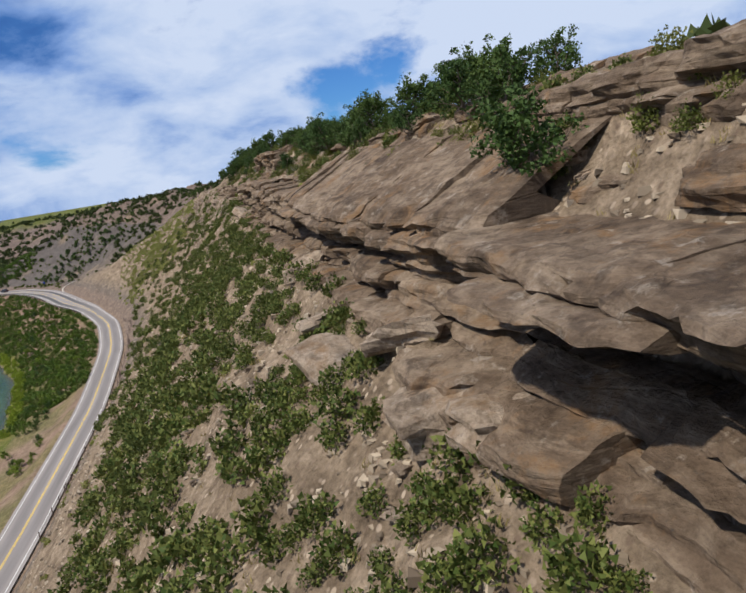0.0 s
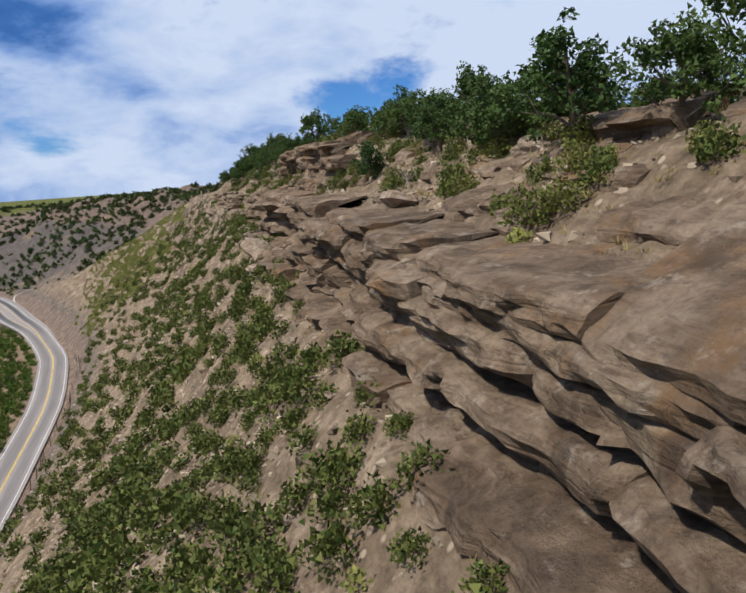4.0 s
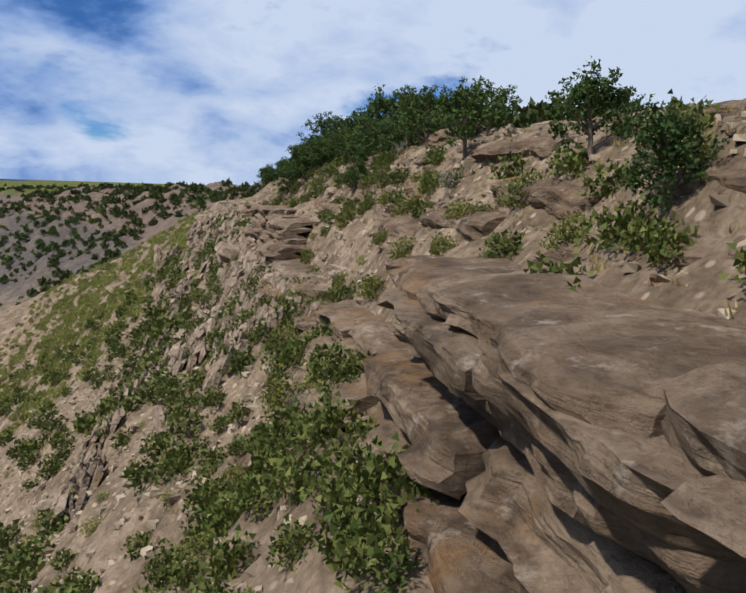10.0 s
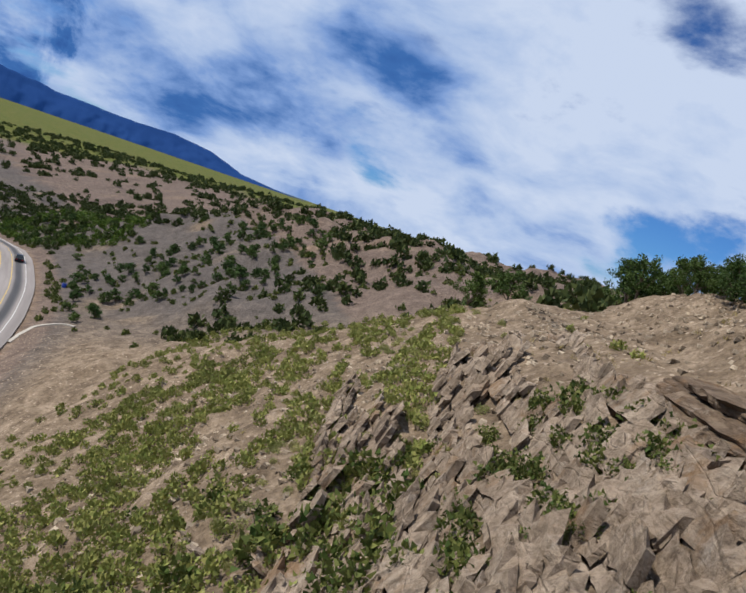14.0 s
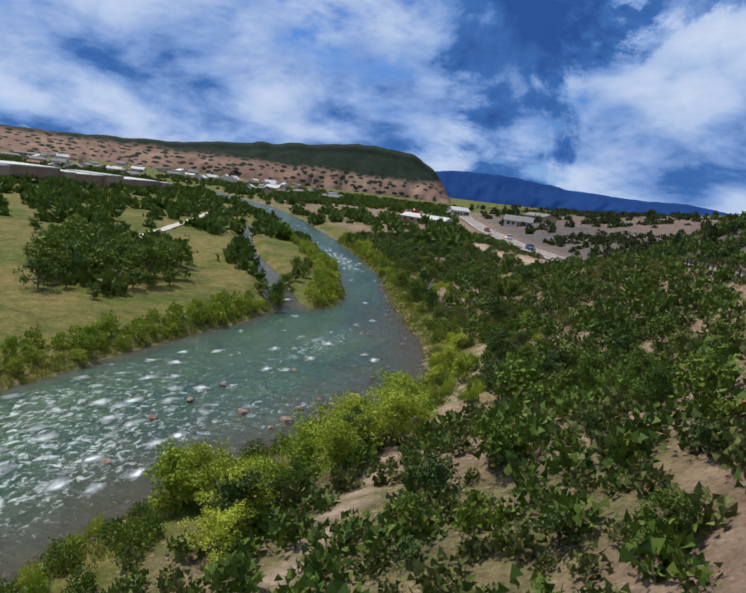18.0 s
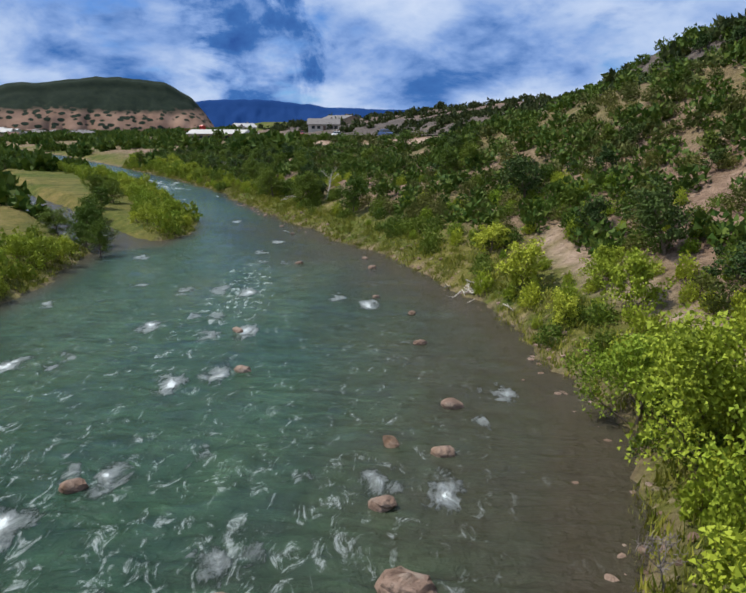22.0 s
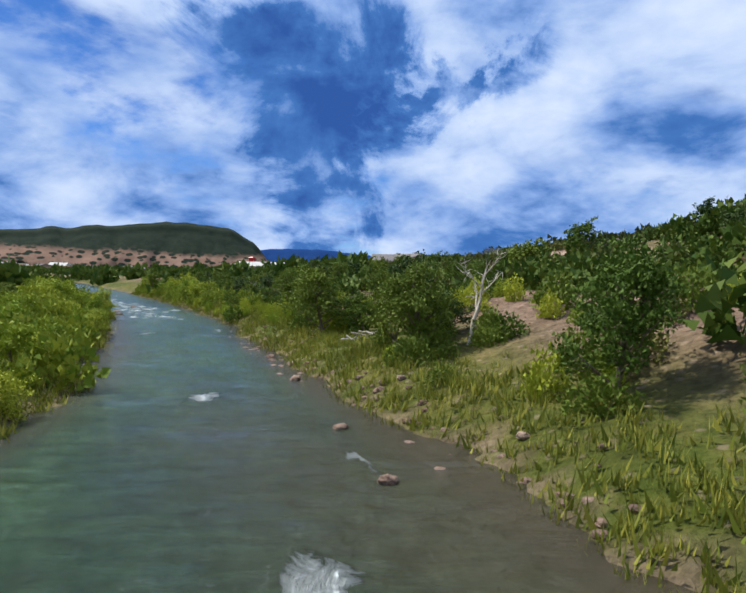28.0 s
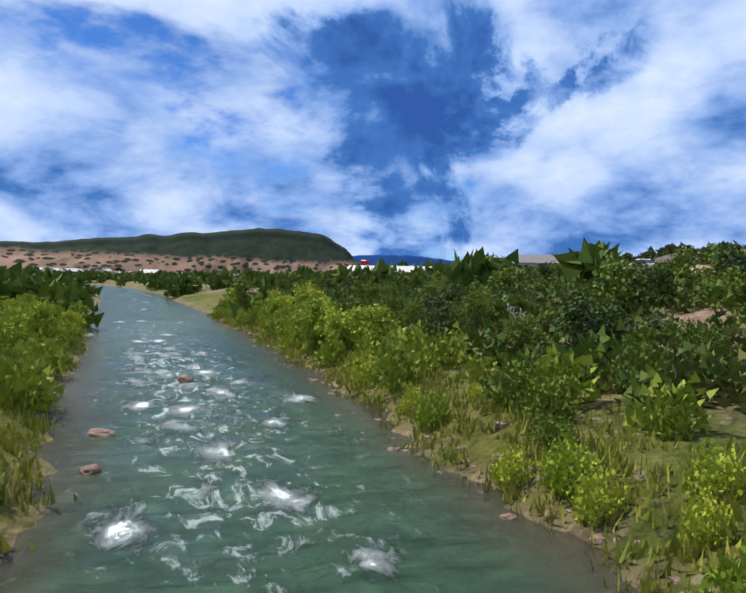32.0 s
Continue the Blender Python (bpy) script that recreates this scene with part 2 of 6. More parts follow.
def make_ground():
    m, nt, b = material("ground", 0.95, 0.12)
    big, fine, mid = tex(nt, 0.06, 5), tex(nt, 2.6, 8, 0.75), tex(nt, 0.55, 7, 0.68)
    tan = ramp(nt, mid, [(0.28, (0.090, 0.064, 0.043)), (0.48, (0.195, 0.143, 0.099)), (0.7, (0.36, 0.275, 0.20))])
    grey = ramp(nt, mid, [(0.28, (0.072, 0.062, 0.058)), (0.55, (0.118, 0.10, 0.092)), (0.8, (0.18, 0.147, 0.13))])
    grass = ramp(nt, mid, [(0.28, (0.030, 0.052, 0.009)), (0.5, (0.075, 0.098, 0.016)), (0.75, (0.155, 0.145, 0.04))])
    straw = ramp(nt, mid, [(0.3, (0.085, 0.088, 0.020)), (0.5, (0.165, 0.135, 0.042)), (0.72, (0.25, 0.185, 0.075))])
    pink = ramp(nt, mid, [(0.28, (0.15, 0.095, 0.068)), (0.75, (0.31, 0.21, 0.16))])
    c = mix(nt, attr(nt, "grey"), tan, grey)
    c = mix(nt, attr(nt, "pink"), c, pink)
    gn = nt.nodes.new("ShaderNodeMapRange")
    gn.inputs["From Min"].default_value = 0.42
    gn.inputs["From Max"].default_value = 0.58
    nt.links.new(big, gn.inputs["Value"])
    gr = mix(nt, gn.outputs["Result"], grass, mix(nt, 0.5, grass, straw))
    c = mix(nt, attr(nt, "grass"), c, gr)
    c = mix(nt, attr(nt, "straw"), c, straw)
    c = mix(nt, 0.75, c, ramp(nt, fine, [(0.25, (0.25, 0.24, 0.23)), (0.55, (1, 1, 1)), (0.8, (1.3, 1.3, 1.3))]), "MULTIPLY")
    tread = ramp(nt, attr(nt, "path"), [(0.0, (0, 0, 0)), (1.0, (1, 1, 1))])
    c = mix(nt, tread, c, ramp(nt, fine, [(0.3, (0.25, 0.18, 0.135)), (0.7, (0.38, 0.29, 0.22))]))
    st, st2 = cells(nt, 2.2, (1, 1, 0.6)), cells(nt, 5.0)
    stones = ramp(nt, st.outputs["Distance"], [(0.20, (1, 1, 1)), (0.30, (0, 0, 0))])
    sm = mix(nt, 1.0, stones, attr(nt, "stony"), "MULTIPLY")
    tone = nt.nodes.new("ShaderNodeSeparateColor")
    nt.links.new(st.outputs["Color"], tone.inputs[0])
    c = mix(nt, sm, c, ramp(nt, tone.outputs[0], [(0.2, (0.15, 0.105, 0.075)), (0.9, (0.42, 0.33, 0.25))]))
    nt.links.new(c, b.inputs["Base Color"])
    h = mix(nt, 0.4, fine, ramp(nt, st.outputs["Distance"], [(0.1, (1, 1, 1)), (0.5, (0, 0, 0))]))
    h = mix(nt, 0.25, h, st2.outputs["Distance"])
    bump(nt, b, h, 1.0, 0.35)
    return m


def make_rock(name, dark, base, light, stretch=(0.35, 0.35, 1.8)):
    m, nt, b = material(name, 0.92, 0.15)
    big, fine, grit = tex(nt, 0.25, 6, 0.6), tex(nt, 2.4, 8, 0.72), tex(nt, 11.0, 5, 0.7)
    lay = tex(nt, 1.5, 7, 0.68, stretch=stretch, dist=0.5)
    c = ramp(nt, lay, [(0.30, dark), (0.47, base), (0.68, light)])
    c = mix(nt, 0.45, c, ramp(nt, big, [(0.33, dark), (0.5, base), (0.66, light)]))
    thin = tex(nt, 1.0, 6, 0.7, stretch=(stretch[0] * 1.3, stretch[1] * 1.3, stretch[2] * 3.2), dist=0.8)
    c = mix(nt, 0.55, c, ramp(nt, thin, [(0.36, (0.35, 0.32, 0.3)), (0.47, (1, 1, 1)), (0.7, (1.2, 1.2, 1.2))]), "MULTIPLY")
    c = mix(nt, 0.7, c, ramp(nt, fine, [(0.28, (0.35, 0.32, 0.3)), (0.5, (1, 1, 1)), (0.75, (1.25, 1.25, 1.25))]), "MULTIPLY")
    c = mix(nt, 0.35, c, ramp(nt, grit, [(0.3, (0.6, 0.6, 0.6)), (0.6, (1.1, 1.1, 1.1))]), "MULTIPLY")
    rust = ramp(nt, tex(nt, 0.45, 6, 0.7, stretch=(1, 1, 0.5)), [(0.54, (0, 0, 0)), (0.66, (1, 1, 1))])
    c = mix(nt, mix(nt, 0.65, (0, 0, 0), rust), c, (0.21, 0.115, 0.052))
    pale = ramp(nt, tex(nt, 1.1, 7, 0.72), [(0.57, (0, 0, 0)), (0.66, (1, 1, 1))])
    c = mix(nt, mix(nt, 0.5, (0, 0, 0), pale), c, (0.40, 0.34, 0.285))
    # dark varnish run down the faces
    run_ = ramp(nt, tex(nt, 0.9, 6, 0.65, stretch=(1.0, 1.0, 0.16), dist=0.4), [(0.50, (0, 0, 0)), (0.62, (1, 1, 1))])
    patch = ramp(nt, tex(nt, 0.13, 4, 0.5), [(0.45, (0, 0, 0)), (0.6, (1, 1, 1))])
    c = mix(nt, mix(nt, 0.75, (0, 0, 0), mix(nt, 1.0, run_, patch, "MULTIPLY")), c, (0.050, 0.035, 0.026))
    lich = ramp(nt, tex(nt, 3.5, 6, 0.75), [(0.62, (0, 0, 0)), (0.68, (1, 1, 1))])
    c = mix(nt, mix(nt, 0.6, (0, 0, 0), lich), c, (0.06, 0.055, 0.05))
    nt.links.new(c, b.inputs["Base Color"])
    h = mix(nt, 0.5, fine, lay)
    crack = cells(nt, 0.55, (0.55, 0.55, 1.6), "DISTANCE_TO_EDGE")
    line = ramp(nt, crack.outputs["Distance"], [(0.0, (0, 0, 0)), (0.035, (1, 1, 1))])
    h = mix(nt, 0.14, h, line)
    h = mix(nt, 0.3, h, thin)
    h = mix(nt, 0.15, h, grit)
    bump(nt, b, h, 1.0, 0.45)
    return m


def make_leaf(name, a, bcol, island=False, rough=0.7, thin=0.10):
    m, nt, b = material(name, rough, 0.2)
    c = ramp(nt, rand_of(nt, island), [(0.0, a), (1.0, bcol)])
    g = tex(nt, 0.5 if not island else 0.15, 3)
    c = mix(nt, 0.6, c, ramp(nt, g, [(0.3, (0.6, 0.6, 0.55)), (0.7, (1.25, 1.2, 1.05))]), "MULTIPLY")
    nt.links.new(c, b.inputs["Base Color"])
    t = nt.nodes.new("ShaderNodeBsdfTranslucent")
    nt.links.new(c, t.inputs["Color"])
    s = nt.nodes.new("ShaderNodeMixShader")
    s.inputs[0].default_value = thin
    nt.links.new(b.outputs[0], s.inputs[1])
    nt.links.new(t.outputs[0], s.inputs[2])
    nt.links.new(s.outputs[0], nt.nodes["Material Output"].inputs["Surface"])
    return m


def make_water():
    m, nt, b = material("river_water", 0.16, 0.26)
    uv = nt.nodes.new("ShaderNodeUVMap").outputs["UV"]
    long_ = tex(nt, 1.0, 6, 0.6, uv, (0.10, 0.03, 1))
    c = ramp(nt, long_, [(0.3, (0.013, 0.040, 0.028)), (0.55, (0.033, 0.073, 0.038)), (0.75, (0.058, 0.088, 0.044))])
    wave = tex(nt, 1.0, 6, 0.6, uv, (0.55, 1.5, 1), 0.6)
    # ripple shading painted into the water colour: dark troughs, bright crests
    c = mix(nt, 0.8, c, ramp(nt, wave, [(0.32, (0.45, 0.5, 0.5)), (0.5, (1, 1, 1)), (0.68, (1.7, 1.6, 1.6))]), "MULTIPLY")
    c = mix(nt, attr(nt, "shallow"), c, (0.058, 0.045, 0.029))
    rip = tex(nt, 1.0, 8, 0.66, uv, (0.9, 0.5, 1), 0.5)
    fine = tex(nt, 1.0, 8, 0.75, uv, (1.5, 0.8, 1), 0.8)
    rapid = attr(nt, "rapid")
    # breaking crests: one to a cell, where the water runs fast
    bend = nt.nodes.new("ShaderNodeMix")
    bend.data_type = "VECTOR"
    bend.inputs[0].default_value = 0.05
    nz = nt.nodes.new("ShaderNodeTexNoise")
    nz.inputs["Scale"].default_value = 0.6
    nz.inputs["Detail"].default_value = 4
    nt.links.new(uv, nz.inputs["Vector"])
    big = nt.nodes.new("ShaderNodeVectorMath")
    big.operation = "SCALE"
    big.inputs[3].default_value = 26.0
    nt.links.new(nz.outputs["Color"], big.inputs[0])
    nt.links.new(uv, bend.inputs[4])
    nt.links.new(big.outputs[0], bend.inputs[5])
    mp = nt.nodes.new("ShaderNodeMapping")
    mp.inputs["Scale"].default_value = (0.44, 0.24, 1)
    nt.links.new(bend.outputs[1], mp.inputs["Vector"])
    vo = nt.nodes.new("ShaderNodeTexVoronoi")
    vo.inputs["Scale"].default_value = 1.0
    nt.links.new(mp.outputs["Vector"], vo.inputs["Vector"])
    sc = nt.nodes.new("ShaderNodeSeparateColor")
    nt.links.new(vo.outputs["Color"], sc.inputs[0])

    def calc(op, a, bb):
        n = nt.nodes.new("ShaderNodeMath")
        n.operation = op
        n.use_clamp = op == "MULTIPLY"
        for k, v in enumerate((a, bb)):
            if isinstance(v, (int, float)):
                n.inputs[k].default_value = v
            else:
                nt.links.new(v, n.inputs[k])
        return n.outputs[0]

    has = calc("LESS_THAN", sc.outputs[0], calc("MULTIPLY", rapid, 0.92))
    near = calc("ADD", vo.outputs["Distance"], calc("MULTIPLY", fine, 1.0))
    crest = ramp(nt, near, [(0.60, (0.95, 0.95, 0.95)), (0.71, (0.5, 0.5, 0.5)), (0.87, (0, 0, 0))])
    crest = mix(nt, 1.0, crest, has, "MULTIPLY")
    lace = ramp(nt, calc("ADD", fine, calc("MULTIPLY", rapid, 0.10)), [(0.60, (0, 0, 0)), (0.73, (0.8, 0.8, 0.8))])
    foam = mix(nt, 1.0, crest, mix(nt, 1.0, lace, rapid, "MULTIPLY"), "ADD")
    c = mix(nt, foam, c, (0.70, 0.76, 0.77))
    nt.links.new(c, b.inputs["Base Color"])
    nt.links.new(ramp(nt, foam, [(0.0, (0.16, 0.16, 0.16)), (1.0, (0.8, 0.8, 0.8))]), b.inputs["Roughness"])
    h = mix(nt, 0.45, mix(nt, 0.4, rip, fine), wave)
    h = mix(nt, 0.35, h, crest)
    bump(nt, b, h, 1.0, 0.9)
    return m


def make_road():
    m, nt, b = material("asphalt", 0.85, 0.3)
    uv = nt.nodes.new("ShaderNodeUVMap").outputs["UV"]
    fine = tex(nt, 6.0, 5)
    sx = nt.nodes.new("ShaderNodeSeparateXYZ")
    nt.links.new(uv, sx.inputs[0])
    base = ramp(nt, tex(nt, 1.0, 6, 0.6, uv, (0.5, 0.03, 1)), [(0.3, (0.20, 0.175, 0.165)), (0.7, (0.30, 0.265, 0.25))])
    wear = ramp(nt, attr(nt, "lane"), [(0.0, (1, 1, 1)), (1.0, (0.26, 0.29, 0.33))])
    c = mix(nt, 1.0, base, wear, "MULTIPLY")
    c = mix(nt, 0.3, c, ramp(nt, fine, [(0.3, (0.7, 0.7, 0.7)), (0.7, (1, 1, 1))]), "MULTIPLY")
    nt.links.new(c, b.inputs["Base Color"])
    bump(nt, b, fine, 0.2, 0.02)
    return m


M_GROUND = make_ground()
M_ROCK = make_rock("sandstone", (0.055, 0.037, 0.025), (0.145, 0.101, 0.070), (0.31, 0.235, 0.172))
M_SLAB = make_rock("slab_stone", (0.115, 0.083, 0.060), (0.275, 0.208, 0.154), (0.44, 0.355, 0.28), (1.2, 1.2, 1.2))
M_RUB = make_leaf("rubble_stone", (0.10, 0.074, 0.055), (0.42, 0.345, 0.275), True, 0.9, 0.0)
M_STONE = make_rock("river_stone", (0.13, 0.085, 0.065), (0.25, 0.17, 0.13), (0.38, 0.29, 0.235), (1, 1, 1))
M_WATER = make_water()
M_ROAD = make_road()
M_JUN = make_leaf("juniper_foliage", (0.032, 0.068, 0.017), (0.068, 0.106, 0.024))
M_BROAD = make_leaf("broad_foliage", (0.060, 0.112, 0.013), (0.134, 0.184, 0.022))
M_SHRUB = make_leaf("shrub_foliage", (0.076, 0.098, 0.021), (0.152, 0.156, 0.040))
M_SHRUB_I = make_leaf("shrub_foliage_far", (0.040, 0.070, 0.014), (0.146, 0.156, 0.044), True)
M_WOOD_I = make_leaf("wood_foliage", (0.036, 0.084, 0.011), (0.104, 0.148, 0.021), True)
M_JUN_I = make_leaf("juniper_far", (0.029, 0.049, 0.014), (0.065, 0.081, 0.023), True)
M_SAGE = make_leaf("sage_foliage", (0.224, 0.245, 0.091), (0.350, 0.336, 0.140))
M_SAGE_I = make_leaf("sage_foliage_far", (0.155, 0.196, 0.048), (0.309, 0.297, 0.101), True)
M_BANK = make_leaf("bank_foliage", (0.162, 0.254, 0.020), (0.352, 0.393, 0.040))
M_BANK_I = make_leaf("bank_foliage_far", (0.119, 0.197, 0.017), (0.292, 0.328, 0.039), True)
M_GRASS_I = make_leaf("bank_grass", (0.110, 0.150, 0.018), (0.310, 0.300, 0.050), True)
M_DRY_I = make_leaf("dry_grass", (0.20, 0.16, 0.06), (0.36, 0.29, 0.14), True)
M_BARK = plain("bark", (0.13, 0.10, 0.075), 0.9, 0, 0.3, 6)
M_DEAD = plain("dead_wood", (0.43, 0.39, 0.33), 0.85, 0, 0.25, 5)
M_GREYW = plain("grey_twigs", (0.20, 0.17, 0.16), 0.9, 0, 0.25, 5)
M_WHITE = plain("road_paint_white", (0.58, 0.57, 0.55), 0.7, 0, 0.15, 2)
M_YELLOW = plain("road_paint_yellow", (0.62, 0.42, 0.07), 0.7, 0, 0.15, 2)
M_RAIL = plain("weathered_steel_rail", (0.075, 0.05, 0.04), 0.7, 0.3, 0.25, 3)


# ---- terrain ----
def lattice(ix, iy, seed):
    h = (ix.astype(np.int64) * 374761393 + iy.astype(np.int64) * 668265263 + seed * 974711) & 0x7FFFFFFF
    h = ((h ^ (h >> 13)) * 1274126177) & 0x7FFFFFFF
    return ((h ^ (h >> 16)) & 0xFFFF) / 65535.0


def vnoise(x, y, seed=0):
    x, y = np.asarray(x, float), np.asarray(y, float)
    ix, iy = np.floor(x), np.floor(y)
    fx, fy = x - ix, y - iy
    fx, fy = fx * fx * (3 - 2 * fx), fy * fy * (3 - 2 * fy)
    a, b = lattice(ix, iy, seed), lattice(ix + 1, iy, seed)
    c, d = lattice(ix, iy + 1, seed), lattice(ix + 1, iy + 1, seed)
    return (a * (1 - fx) + b * fx) * (1 - fy) + (c * (1 - fx) + d * fx) * fy


def fbm(x, y, seed=0, octaves=4):
    total, amp, norm = 0.0, 1.0, 0.0
    for k in range(octaves):
        total = total + amp * vnoise(x * 2**k, y * 2**k, seed + k)
        norm += amp
        amp *= 0.5
    return total / norm * 2 - 1


def sstep(a, b, x):
    t = np.clip((x - a) / (b - a), 0, 1)
    return t * t * (3 - 2 * t)


def resample(line, step):
    out, d = [], np.diff(line, axis=0)
    ll = np.hypot(d[:, 0], d[:, 1])
    cum = np.r_[0, np.cumsum(ll)]
    n = int(cum[-1] / step) + 1
    s = np.linspace(0, cum[-1], n)
    return np.stack([np.interp(s, cum, line[:, 0]), np.interp(s, cum, line[:, 1])], 1), s


def smooth_line(line, step=2.0, rounds=10):
    p, s = resample(line, step)
    for _ in range(rounds):
        p[1:-1] = (p[:-2] + 2 * p[1:-1] + p[2:]) / 4
    return p, s


ROAD = np.array([(150, -520), (157, -400), (163, -330), (168, -265), (168, -205), (162, -160), (146, -114), (133, -90), (124.5, -68),
                 (113, -44), (95, -16), (65, 22), (9, 69), (-62, 128), (-140, 192), (-260, 300), (-460, 500)], float)
ROAD = smooth_line(ROAD, 2.0, 30)[0][::6]
BANK_R = np.array([(120, -520), (126, -400), (132, -300), (130, -220), (118, -160), (100, -115), (82, -88), (68, -70), (61.5, -60), (57.5, -50), (57, -42), (53.5, -30), (45, -18),
                   (34, -8), (26, -1.5), (15.2, 4.6), (2.8, 12.3), (-10.6, 20.2), (-21, 27), (-36, 38.6), (-50.5, 46.6), (-66.5, 55.3), (-91, 67.3), (-126, 84), (-170, 104), (-240, 135), (-330, 168), (-480, 200), (-700, 215)], float)
BANK_L = np.array([(78, -520), (84, -400), (88, -300), (84, -220), (72, -160), (55, -112), (40, -82), (31, -66), (24, -55), (14, -38.5), (6.5, -26), (-2, -15), (0, -9),
                   (-3, -2), (-11, 6), (-25, 16.5), (-43, 27.5), (-57, 36), (-75, 43.5), (-100, 54), (-140, 71), (-210, 102), (-320, 136), (-480, 165), (-700, 180)], float)
SIDE = np.array([(3, -12.5), (-6, -11), (-14, -8), (-24, -4), (-42, 4), (-75, 15), (-120, 36), (-190, 74), (-230, 98)], float)


MID = np.array([(99, -520), (105, -400), (110, -300), (107, -220), (95, -160), (78, -114), (61, -86), (49, -68), (41, -55), (35, -42), (30, -30), (24, -19), (16, -8.5),
                (5, 2), (-10, 12), (-26, 23), (-42, 33), (-58, 42.5), (-78, 52), (-105, 64), (-140, 82), (-200, 112), (-330, 152), (-480, 182), (-700, 198)], float)
MID = smooth_line(MID, 3.0, 40)[0][::3]


def to_line(x, y, line):
    """Distance to a polyline, signed positive on its right-hand side, and the length along it."""
    best = np.full(np.shape(x), 1e9)
    sign = np.ones(np.shape(x))
    along = np.zeros(np.shape(x))
    run = 0.0
    for (ax, ay), (bx, by) in zip(line[:-1], line[1:]):
        dx, dy = bx - ax, by - ay
        ll = math.hypot(dx, dy)
        t = np.clip(((x - ax) * dx + (y - ay) * dy) / ll**2, 0, 1)
        px, py = ax + t * dx, ay + t * dy
        d = np.hypot(x - px, y - py)
        side = (x - ax) * dy - (y - ay) * dx
        near = d < best
        best = np.where(near, d, best)
        sign = np.where(near, np.where(side >= 0, 1.0, -1.0), sign)
        along = np.where(near, run + t * ll, along)
        run += ll
    return best * sign, along


def road_half(s):
    return 4.6 + 3.0 * sstep(380, 450, s) - 2.2 * sstep(560, 620, s)


def road_level(s):
    return np.interp(s, [0, 120, 190, 256, 316, 361, 410, 457, 488, 524, 577, 652, 738, 840, 1200], [8.5, 9, 10, 13, 16, 18, 19.5, 21, 22, 22, 20, 11.5, 9.5, 9.5, 9.5])


FOOT_Y = np.array([-520, -470, -430, -394, -335, -270, -215, -178, -150, -120, -80, 0])
FOOT_X = np.array([226, 225, 223.4, 222, 223.5, 226.5, 226, 224.5, 224, 221, 219, 235.0])
FOOT_Z = np.array([59, 59.5, 63, 63.7, 63.4, 63.9, 62.8, 63.5, 64.3, 65, 67, 46.0])
CLIFF_H = np.array([9.5, 9.0, 6.0, 5.4, 7.5, 6.5, 5.8, 5.3, 3.5, 2.0, 1.0, 0.0])
TOP_Y = np.array([-520, -470, -430, -394, -350, -332, -312, -300, -275, -255, -240, -215, -178, -150, -120, -80, 0])
TOP_Z = np.array([77, 76.4, 75.6, 74.3, 74.3, 74.6, 76.6, 77.4, 77.3, 76, 75.6, 75.4, 75.4, 75, 73.5, 72, 60.0])


def foot(y):
    wob = 1.6 * fbm(y / 14.0, y * 0 + 3.3, 11, 3)
    return np.interp(y, FOOT_Y, FOOT_X) + wob, np.interp(y, FOOT_Y, FOOT_Z), np.interp(y, FOOT_Y, CLIFF_H)


